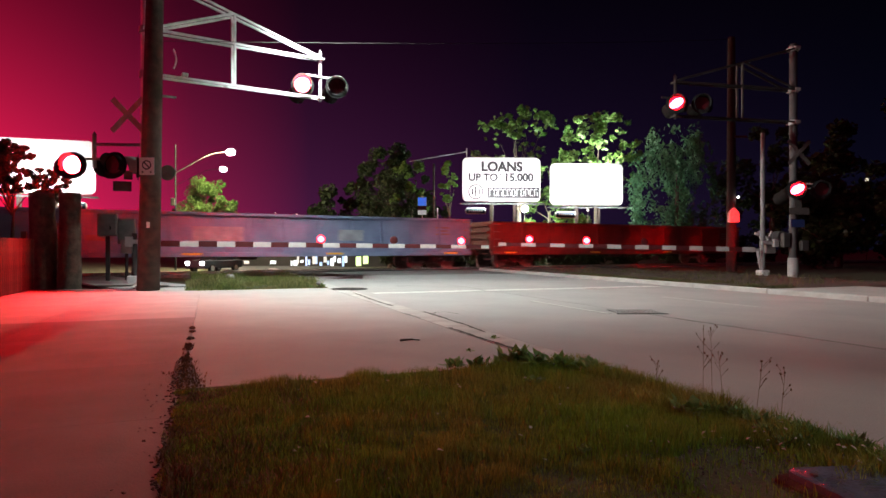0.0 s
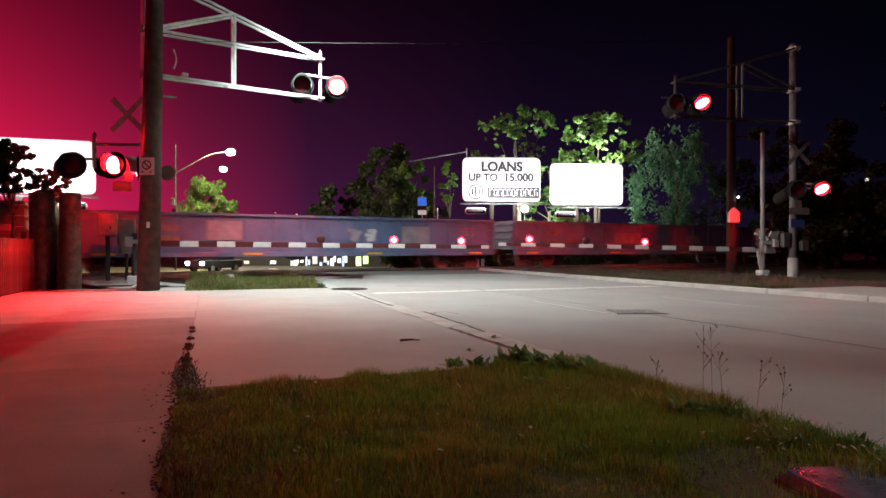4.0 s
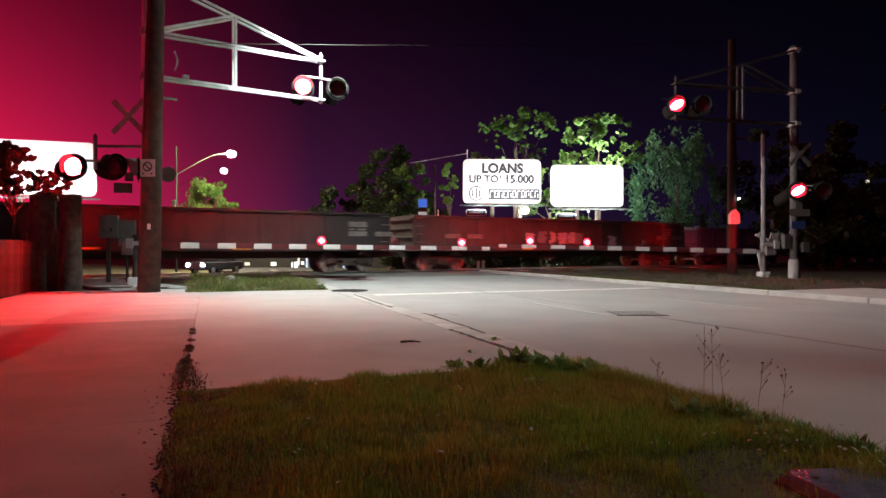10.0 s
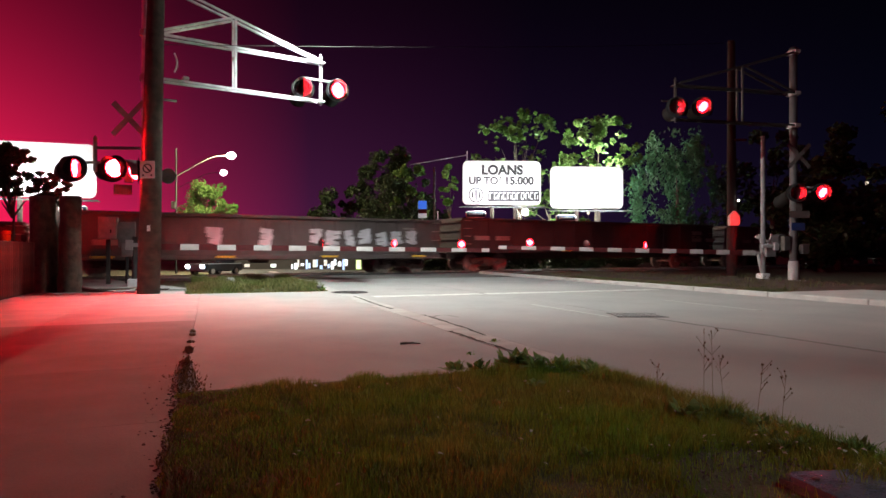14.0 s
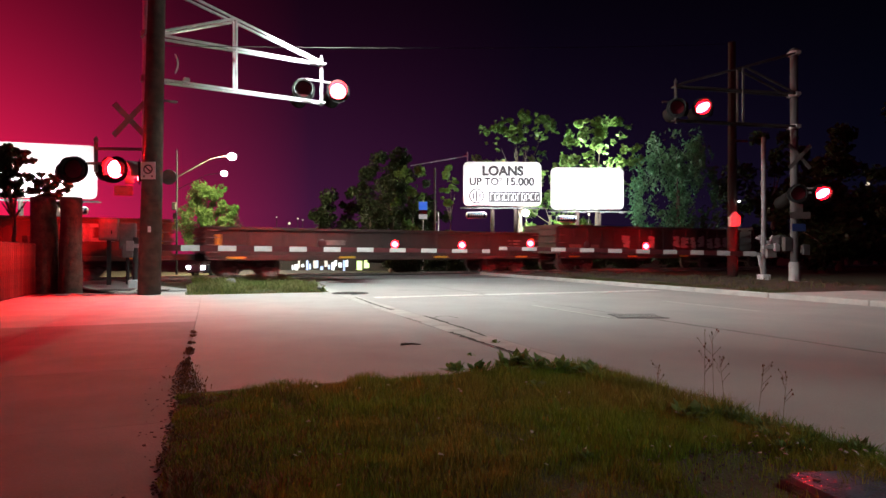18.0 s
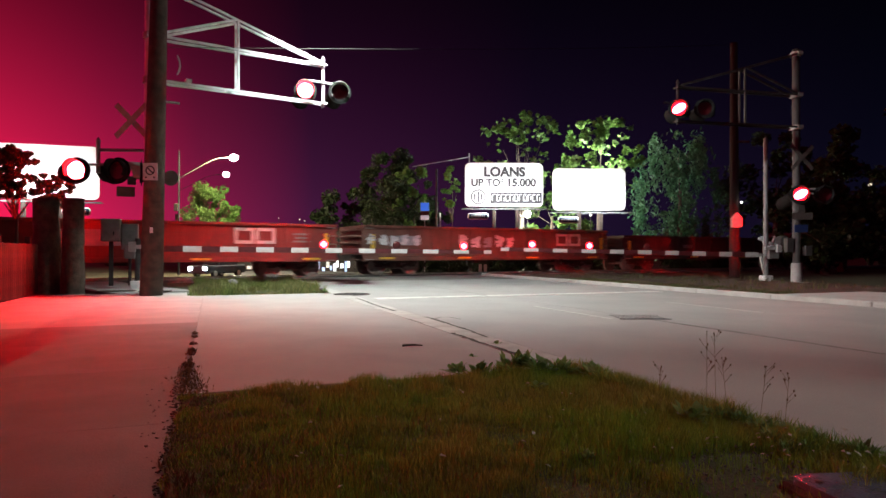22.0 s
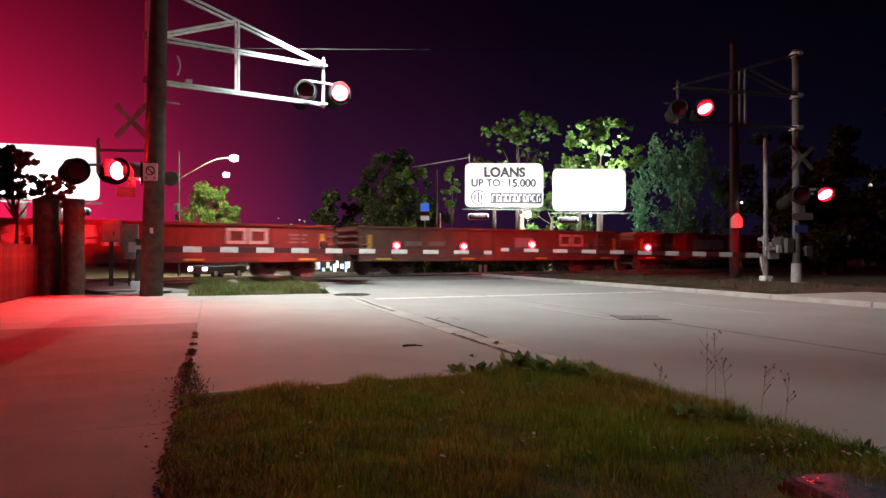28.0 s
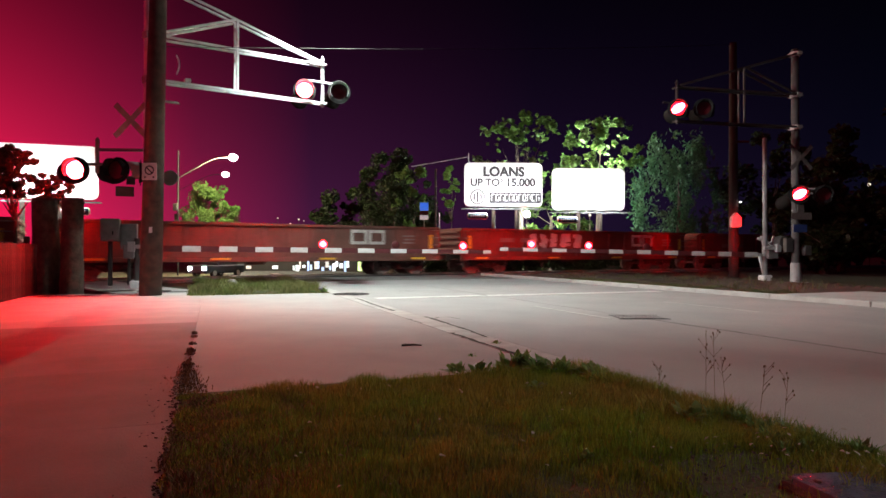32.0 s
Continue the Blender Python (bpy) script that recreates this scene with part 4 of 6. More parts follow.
def freight_car(k, length, top, paint, label, sill=0.72, ribs=14, extra=None):
    """A gondola; local x runs the way it travels, and the near side is -y."""
    body = length - 1.25
    t = thing("freight_car", TRACK, label, "freight car", "cars of the freight train")
    h = body / 2
    for y in (-1.42, 1.42):
        part("side_wall", boxbm(body, 0.03, top - sill - 0.2, 0, y, (top + sill) / 2 + 0.02), paint, t)
    for x in (-h + 0.02, h - 0.02):
        part("end_wall", boxbm(0.04, 2.81, top - 1.0, x, 0, (top + 1.0) / 2), paint, t)
    part("floor", boxbm(body - 0.1, 2.8, 0.12, 0, 0, 1.08), paint, t)
    rib = mesh_of("side_rib", rounded(cube_bm(0.12, 0.07, top - sill - 0.24), 0.015), paint)
    for i in range(ribs):
        for y in (-1.465, 1.465):
            part("side_rib", rib, None, t, m=pose(-h + 0.25 + (body - 0.5) * i / (ribs - 1), y, (top + sill) / 2 + 0.02))
    chord = mesh_of("top_chord", rounded(cube_bm(body, 0.2, 0.13), 0.02), paint)
    side = mesh_of("side_sill", rounded(cube_bm(body, 0.18, 0.2), 0.02), paint)
    for y in (-1.47, 1.47):
        part("top_chord", chord, None, t, m=pose(0, y, top - 0.06))
        part("side_sill", side, None, t, m=pose(0, y, sill + 0.1))
    part("centre_sill", boxbm(length - 0.9, 0.5, 0.35, 0, 0, 0.86), STEEL_DARK, t)
    part("brake_cylinder", rod_bm((-1.1, -0.7, 0.72), (-0.3, -0.7, 0.72), 0.16), STEEL_DARK, t)
    coupler = mesh_of("coupler", boxbm(0.75, 0.26, 0.26, bevel=0.03), STEEL_DARK)
    rung = mesh_of("ladder_rung", rod_bm((0, -0.22, 0), (0, 0.22, 0), 0.018), paint)
    siderung = mesh_of("ladder_rung", rod_bm((-0.2, 0, 0), (0.2, 0, 0), 0.018), FADED)
    endrib = mesh_of("end_rib", rounded(cube_bm(0.1, 2.7, 0.12), 0.02), paint)
    for sgn in (-1, 1):
        part("coupler", coupler, None, t, m=pose(sgn * (h + 0.28), 0, 0.86))
        for i in range(4):
            part("end_rib", endrib, None, t, m=pose(sgn * (h + 0.05), 0, 1.25 + i * (top - 1.45) / 3))
        for i in range(5):
            z = sill + 0.05 + i * (top - sill - 0.2) / 4
            part("ladder_rung", rung, None, t, m=pose(sgn * (h + 0.12), -1.15, z))
            part("ladder_rung", siderung, None, t, m=pose(sgn * (h - 0.3), -1.58, z))
        b = part("bogie", BOGIE["frame"], None, t, "rusty four-wheel bogie", pose(sgn * (h - 1.9), 0, 0.05))
        for y in (-1.0, 1.0):
            part("spring", BOGIE["spring"], None, b, m=pose(0, y, 0.27))
        for x in (-0.89, 0.89):
            WHEELSETS[x].append(part("wheelset", BOGIE["wheelset"], None, b, m=pose(x, 0, 0.43)))
    refl = mesh_of("reflector_strip", boxbm(0.75, 0.006, 0.09), YELLOW)
    for i in range(4):
        part("reflector_strip", refl, None, t, "yellow reflective strip", pose(-h + 1.2 + (body - 2.4) * i / 3, -1.565, sill + 0.12))
    # small stencilled data near the leading end
    bm = bmesh.new()
    for i in range(3):
        cube(bm, 0.8 - 0.2 * (i % 2), 0.004, 0.08, h - 1.6, -1.44, top - 0.45 - i * 0.16)
    part("stencil_bars", bm, FADED, t, "faded white stencil bars")
    rng = random.Random(k * 7 + 1)
    for kind, x0, z0, hh, n in extra or ():
        bm = bmesh.new()
        if kind == "mark":
            bm.free()
            for j in range(2):
                part("painted_mark", hollow_block(x0 - 0.8 + j * hh * 1.32, z0, hh * 1.22, hh, hh * 0.2, -1.504), CHALK, t, "plain white painted mark")
        elif kind == "spray":
            bm.free()
            x = x0
            for j in range(n):
                shape, w = spray_letter(hh, rng)
                part("spray_shape", shape, SPRAY if rng.random() < 0.8 else BUFFED, t, "pale sprayed shape", pose(x, -1.506, z0 + rng.uniform(-0.08, 0.08)))
                x += w + 0.12
        elif kind == "buff":
            cube(bm, n, 0.004, hh, x0 + n / 2, -1.506, z0 + hh / 2)
            part("overpaint_patch", rounded(bm, 0.001), BUFFED, t, "grey overpainted patch")
        elif kind == "panel":
            bm.free()
            for j in range(n):
                part("white_panel", boxbm(0.9, 0.004, 0.22, x0 + (j % 2) * 1.3, -1.506, z0 + (j // 2) * 0.42), FADED, t, "worn white data panel")
        elif kind == "post":
            bm.free()
            for x in (-h + 0.5, h - 0.5):
                part("yellow_panel", boxbm(0.22, 0.004, hh, x, -1.506, z0 + hh / 2), YELLOW, t, "yellow reflective panel")
    CARS.append((t, k, length))
    return t


CAR_LIST = [
    (2.45, 0.72, "oxide", "oxide red gondola freight car with plain sides", ()),
    (2.52, 0.70, "grey", "pale blue-grey gondola freight car streaked with dirt", (("panel", -7.6, 1.45, 0.2, 3), ("buff", -3, 1.35, 0.6, 2.0), ("buff", 3.2, 1.4, 0.5, 1.2))),
    (2.50, 0.70, "blue", "blue-grey gondola freight car with white end ladders", (("panel", -7.4, 1.45, 0.2, 4), ("buff", -4.6, 1.4, 0.8, 1.4), ("spray", 1.5, 1.3, 0.6, 2), ("buff", 4.2, 1.3, 0.8, 1.5))),
    (2.75, 1.0, "taupe", "tall taupe gondola freight car with sprayed side", (("panel", -7.4, 1.75, 0.2, 2), ("spray", -3.0, 1.4, 0.65, 5), ("spray", 3.0, 1.35, 0.6, 1), ("buff", -0.2, 1.4, 0.6, 1.3), ("panel", 7.5, 1.8, 0.2, 2))),
    (2.77, 1.0, "dusky", "tall dusky brown gondola freight car with white data panels", (("panel", -8.4, 1.75, 0.2, 2), ("panel", 8.0, 1.8, 0.2, 3))),
    (2.6, 0.72, "taupe", "grey-brown gondola freight car sprayed with pale shapes", (("spray", 1.3, 1.35, 0.7, 7), ("spray", -0.9, 1.35, 0.75, 1), ("spray", -3.0, 1.35, 0.75, 1), ("panel", -6.6, 1.4, 0.2, 2))),
    (2.12, 0.72, "dark", "dark brown low gondola freight car", (("panel", -3.0, 1.5, 0.2, 1), ("post", 0, 1.2, 0.6, 0))),
    (2.37, 0.72, "brown", "brown gondola freight car with a white painted mark", (("mark", 4.6, 1.47, 0.67, 0), ("post", 0, 1.3, 0.65, 0), ("spray", -7.4, 1.45, 0.5, 5), ("spray", -2.4, 1.4, 0.55, 5), ("buff", -6.2, 1.45, 0.45, 1.6))),
    (2.35, 0.70, "oxide", "oxide red gondola freight car with a white painted mark", (("mark", 4.4, 1.47, 0.67, 0), ("post", 0, 1.3, 0.65, 0), ("buff", -3.0, 1.35, 0.62, 2.9), ("panel", -6.4, 1.6, 0.2, 2))),
    (2.35, 0.70, "brown", "brown gondola freight car with a faded white mark", (("mark", 4.4, 1.47, 0.67, 0), ("post", 0, 1.3, 0.65, 0), ("buff", 0.6, 1.4, 0.5, 1.2), ("panel", -5.4, 1.55, 0.2, 2))),
    (2.33, 0.70, "oxide", "oxide red gondola freight car with sprayed shapes", (("mark", 4.4, 1.47, 0.67, 0), ("post", 0, 1.3, 0.65, 0), ("spray", -4.1, 1.35, 0.8, 5), ("panel", -5.4, 1.75, 0.2, 2))),
    (2.33, 0.70, "brown", "rust-brown gondola freight car with a white mark", (("mark", 4.2, 1.47, 0.67, 0), ("post", 0, 1.3, 0.65, 0))),
    (2.35, 0.70, "oxide", "oxide red gondola freight car closing the view", (("post", 0, 1.3, 0.65, 0),)),
]
for k, (top, sill, paint, label, extra) in enumerate(CAR_LIST):
    freight_car(k, SPEED * (GAPS[k + 1] - GAPS[k]), top, BODY[paint], label, sill=sill, extra=extra, ribs=12 + (k % 3) * 2)


# ---- billboards ----
def billboard(p, yaw, wide, high, base, label, words, power, plate_x=None):
    t = thing("billboard", pose(p[0], p[1], 0, 0, 0, yaw), label, "billboard", "billboards")
    zc = base + high / 2
    bm = bmesh.new()
    cube(bm, wide, 0.12, high, 0, 0, zc)
    vert = [e for e in bm.edges if abs(e.verts[0].co.y - e.verts[1].co.y) > 0.05]
    bmesh.ops.bevel(bm, geom=vert, offset=0.42, segments=6, affect="EDGES", profile=0.5)
    part("panel", bm, BOARDWHITE, t, "floodlit white poster panel")
    bm = bmesh.new()
    cube(bm, wide - 0.4, 0.1, 0.2, 0, 0.13, zc + high / 3)
    cube(bm, wide - 0.4, 0.1, 0.2, 0, 0.13, zc - high / 3)
    part("back_frame", bm, STEEL_DARK, t)
    for x in (-wide * 0.12, wide * 0.18):
        part("post", rod_bm((x, 0.35, -0.78), (x, 0.35, base + high * 0.7), 0.16, 0.16, 12), STEEL_DARK, t)
    bm = bmesh.new()
    cube(bm, wide + 0.5, 0.06, 0.1, 0, -0.75, base - 0.18)
    cube(bm, wide + 0.5, 0.06, 0.06, 0, -0.15, base - 0.18)
    for i in range(6):
        cube(bm, 0.06, 0.7, 0.05, -wide / 2 + 0.2 + i * (wide - 0.4) / 5, -0.45, base - 0.18)
    part("catwalk", bm, DIMGREY_STEEL, t)
    for i in range(4):
        x = -wide / 2 + 0.7 + i * (wide - 1.4) / 3
        bm = bmesh.new()
        rod(bm, (x, -0.75, base - 0.15), (x, -1.5, base - 0.25), 0.025)
        cube(bm, 0.42, 0.2, 0.14, x, -1.55, base - 0.27)
        part("floodlight", bm, BLACK, t)
    at_x = -wide / 2 + 0.9 if plate_x is None else plate_x
    oval = bmesh.new()
    cube(oval, 1.6, 0.04, 0.5, at_x, -1.4, base - 0.8)
    vert = [e for e in oval.edges if abs(e.verts[0].co.y - e.verts[1].co.y) > 0.03]
    bmesh.ops.bevel(oval, geom=vert, offset=0.2, segments=6, affect="EDGES", profile=0.5)
    plate = part("owner_plate", oval, WHITEPAINT, t, "small oval owner's plate")
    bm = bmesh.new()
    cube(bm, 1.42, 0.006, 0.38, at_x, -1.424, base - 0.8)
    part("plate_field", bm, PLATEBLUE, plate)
    bm = bmesh.new()
    for i in range(7):
        cube(bm, 0.1, 0.006, 0.17, at_x - 0.48 + i * 0.16, -1.43, base - 0.8)
    part("plate_bars", bm, ALU_DARK, plate)
    if words:
        up = Matrix.Rotation(radians(90), 4, "X")
        for text, size, x, z in words:
            part("lettering", text_mesh(text, size, DARKINK, bold=0.045 if size > 0.8 else 0.035), None, t, "dark printed words", pose(x, -0.068, zc + z) @ up)
    m = t.matrix_basis @ look((0, -2.0, base - 0.45), (0, 0.1, zc + high * 0.3))
    lamp("billboard_light", "AREA", power, (0.97, 1.0, 1.0), m, wide * 0.8, 0.25)
    return t


def make_billboards():
    t = billboard((4.62, 50.0), 3, 6.2, 3.5, 4.72, "floodlit white billboard advertising loans on grey posts", (("LOANS", 1.02, 0.02, 1.0), ("UP TO", 0.8, -1.46, 0.16), ("$", 0.48, -0.16, 0.3), ("15,000", 0.86, 1.36, 0.16)), 680)
    # the advertiser's mark and web name, as plain shapes
    bm = bmesh.new()
    cube(bm, 4.1, 0.006, 0.86, 0.95, -0.066, 5.45)
    name_bar = part("name_bar", bm, DARKINK, t, "dark advertiser's name bar")
    rng = random.Random(9)
    for i in range(11):
        x_, w_ = -0.83 + i * 0.356, rng.uniform(0.2, 0.26)
        bm = bmesh.new()
        cube(bm, w_, 0.006, 0.06, x_, -0.073, 5.71)
        cube(bm, 0.05, 0.006, 0.5, x_ - w_ / 2, -0.073, 5.45)
        if i % 3:
            cube(bm, 0.05, 0.006, 0.3, x_ + w_ / 2, -0.073, 5.4 + rng.uniform(-0.06, 0.12))
        if i % 2:
            cube(bm, w_, 0.006, 0.05, x_, -0.073, 5.22)
        part("name_block", bm, BOARDWHITE, name_bar)
    bm = bmesh.new()
    n = 28
    ring = [[bm.verts.new((-2.05 + r * math.cos(2 * math.pi * i / n), -0.067, 5.52 + r * math.sin(2 * math.pi * i / n))) for i in range(n)] for r in (0.5, 0.6)]
    for i in range(n):
        bm.faces.new((ring[0][i], ring[0][(i + 1) % n], ring[1][(i + 1) % n], ring[1][i]))
    rnd = part("round_mark", bm, DARKINK, t, "round dark advertiser's mark")
    for x_, w_ in ((-2.32, 0.5), (-2.05, 0.86), (-1.78, 0.5)):
        bm = bmesh.new()
        cube(bm, 0.13, 0.006, w_, x_, -0.067, 5.52)
        part("mark_patch", bm, DARKINK, rnd)
    billboard((11.4, 50.3), 3, 5.85, 3.35, 4.45, "floodlit blank white billboard on a grey post", (), 760)
    billboard((-25.6, 39.5), 18, 7.0, 3.45, 4.45, "floodlit white billboard half hidden by leaves", (), 800, 2.5)


make_billboards()


# ---- trees ----
def tree(p, height, spread, base, material, label, seed, leaves=4500, leaf=0.16, droop=0.0, clumps=34, name="tree", clump=(0.10, 0.26), gap=-1.0, patch=0.75):
    rng = random.Random(seed)
    gz = ground_z(*p)
    t = thing(name, pose(p[0], p[1], gz), label, "tree")
    height, base = height - gz, base - gz
    bm = bmesh.new()
    rod(bm, (0, 0, -0.05), (0.1, 0, height * 0.55), spread * 0.055 + 0.06, spread * 0.03, 10)
    centres = []
    for i in range(clumps):
        u, a = rng.random(), rng.uniform(0, 2 * math.pi)
        z = base + (height - base) * (0.06 + 0.9 * u)
        r = spread * (math.sin(math.pi * (0.12 + 0.8 * u)) ** 0.7) * rng.random() ** 0.6
        c = Vector((r * math.cos(a), r * math.sin(a), z))
        centres.append((c, spread * rng.uniform(*clump)))
        if i % 6 == 0:
            root = Vector((0.05, 0, max(0.5, min(height * 0.5, z - r * 0.7))))
            rod(bm, root, root.lerp(c, 0.7), 0.03 + spread * 0.006, 0.012, 6, caps=False)
    part("trunk", bm, BARK, t)
    verts, faces = [], []
    for j in range(leaves):
        c, r = centres[rng.randrange(len(centres))]
        d = Vector((rng.gauss(0, 1), rng.gauss(0, 1), rng.gauss(0, 0.8)))
        d = d.normalized() * r * rng.random() ** 0.4
        q = c + d - Vector((0, 0, droop * rng.random() * 2.5))
        if droop and q.z < 0.5:
            continue
        if noise.noise(q * patch + Vector((seed, 0, 0))) + 0.5 * noise.noise(q * 2.1) < gap:
            continue
        turn = Euler((rng.uniform(-1.1, 1.1), rng.uniform(-1.1, 1.1), rng.uniform(0, 6.28))).to_matrix()
        s = leaf * rng.uniform(0.6, 1.4)
        long = s * (1.8 if droop else 1.0)
        i = len(verts)
        for v in ((-s * .5, 0, 0), (0, -long * .6, 0.05 * s), (s * .5, 0, 0), (0, long * .7, -0.08 * s)):
            verts.append(q + turn @ Vector(v if not droop else (v[0], v[2], v[1])))
        faces.append((i, i + 1, i + 2, i + 3))
    me = bpy.data.meshes.new("crown")
    me.from_pydata(verts, [], faces)
    me.materials.append(material)
    part("crown", me, None, t)
    return t


def make_trees():
    # leaves are left out where these two crowns lie in shade
    tree((6.9, 57.8), 14.2, 4.6, 5.0, LEAF, "leafy tree lit from below behind the billboards", 1, 44000, 0.3, clumps=120, clump=(0.08, 0.24), gap=0.47, patch=0.95)
    tree((13.8, 57.3), 13.4, 4.2, 5.0, LEAF, "bright leafy tree behind the blank billboard", 2, 40000, 0.3, clumps=120, clump=(0.08, 0.24), gap=0.36, patch=0.85)
    tree((10.0, 60), 9.0, 4.2, 1.0, LEAF, "low leafy tree between the billboards", 3, 4200, 0.26)
    tree((18.6, 50.5), 11.2, 3.9, 1.5, WILLOW, "drooping willow beside the blank billboard", 4, 15000, 0.14, droop=1.3, clumps=54, clump=(0.08, 0.26), gap=-0.08)
    tree((-4.6, 55), 9.9, 3.7, 1.0, LEAF_UNLIT, "dark green tree across the track", 5, 30000, 0.2, clumps=110, clump=(0.1, 0.26), gap=-0.02, patch=0.9)
    tree((0.45, 50.4), 8.1, 0.75, 4.6, LEAF, "thin leafy tree beside the billboard", 6, 1500, 0.24, clumps=40, gap=-0.1, patch=1.2)
    tree((-21.9, 59), 7.5, 2.9, 1.0, LEAF, "small round tree under the street lamps", 7, 40000, 0.12, clumps=90, clump=(0.1, 0.28), gap=-0.28, patch=1.3)
    # second crown added to show the lit patches of the dark tree
    tree((-2.7, 53), 8.6, 1.9, 2.5, LEAF, "lit leaf patches of the dark tree, built as second crown", 20, 16000, 0.24, clumps=70, gap=0.3, patch=0.9)
    tree((-11.5, 66), 7.4, 3.6, 1.0, LEAF_UNLIT, "dark distant tree behind the track", 8, 3600, 0.3)
    tree((-3.5, 75), 8.5, 4.5, 1.0, LEAF_UNLIT, "dark distant tree behind the track", 9, 3600, 0.34)
    tree((-8.2, 70), 8.6, 4.2, 1.0, LEAF_UNLIT, "dark distant tree behind the track", 18, 4200, 0.3)
    # shrubs added so the lit slope under the train stays dark
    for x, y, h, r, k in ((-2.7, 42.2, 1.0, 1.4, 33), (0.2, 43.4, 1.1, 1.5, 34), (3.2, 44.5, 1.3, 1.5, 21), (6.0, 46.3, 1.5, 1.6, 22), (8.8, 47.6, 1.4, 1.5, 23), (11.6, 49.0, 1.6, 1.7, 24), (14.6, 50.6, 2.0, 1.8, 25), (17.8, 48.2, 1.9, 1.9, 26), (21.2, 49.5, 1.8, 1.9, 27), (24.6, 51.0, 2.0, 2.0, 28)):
        tree((x, y), h, r, -0.5, LEAF_UNLIT, "low dark shrub added to darken the slope behind the track", k, 2600, 0.16, clumps=26, name="shrub", clump=(0.2, 0.4))
    tree((27, 52), 11, 4.2, 1.0, LEAF_UNLIT, "dark tree beyond the crossing", 10, 4200, 0.3)
    tree((25, 40), 9, 3.6, 0.6, LEAF_UNLIT, "dark tree near the signal mast", 12, 4200, 0.26)
    tree((34, 44), 12, 4.6, 0.6, LEAF_UNLIT, "tall dark tree at the edge of the lot", 13, 4200, 0.3)
    tree((24, 30), 7, 2.6, 0.4, LEAF_UNLIT, "dark bushy tree near the far sidewalk", 14, 3600, 0.22)
    tree((21.5, 36), 5.0, 2.8, 0.2, LEAF_UNLIT, "dense dark bush behind the signal mast", 30, 5200, 0.26, clumps=44, clump=(0.14, 0.34))
    tree((27.5, 35), 6.2, 3.4, 0.2, LEAF_UNLIT, "dense dark bush behind the far sidewalk", 31, 5200, 0.28, clumps=44, clump=(0.14, 0.34))
    tree((36, 40), 7.6, 4.4, 0.2, LEAF_UNLIT, "dense dark tree at the edge of the lot", 32, 5200, 0.32, clumps=44, clump=(0.14, 0.34))
    tree((31, 31), 10, 4.0, 0.4, LEAF_UNLIT, "dark tree near the far sidewalk", 15, 3600, 0.26)
    tree((-12.45, 18.2), 4.15, 0.75, 2.6, LEAF_UNLIT, "slender tree with leaves before the bright billboard", 16, 6500, 0.075, clumps=64, clump=(0.08, 0.2))
    tree((-11.35, 18.2), 3.4, 0.55, 2.4, LEAF_UNLIT, "low slender tree with leaves before the bright billboard", 19, 3600, 0.07, clumps=64, clump=(0.08, 0.2))
    tree((-13.4, 18.0), 3.9, 0.9, 2.5, LEAF_UNLIT, "slender tree with leaves before the bright billboard", 17, 6500, 0.075, clumps=64, clump=(0.08, 0.2))


make_trees()


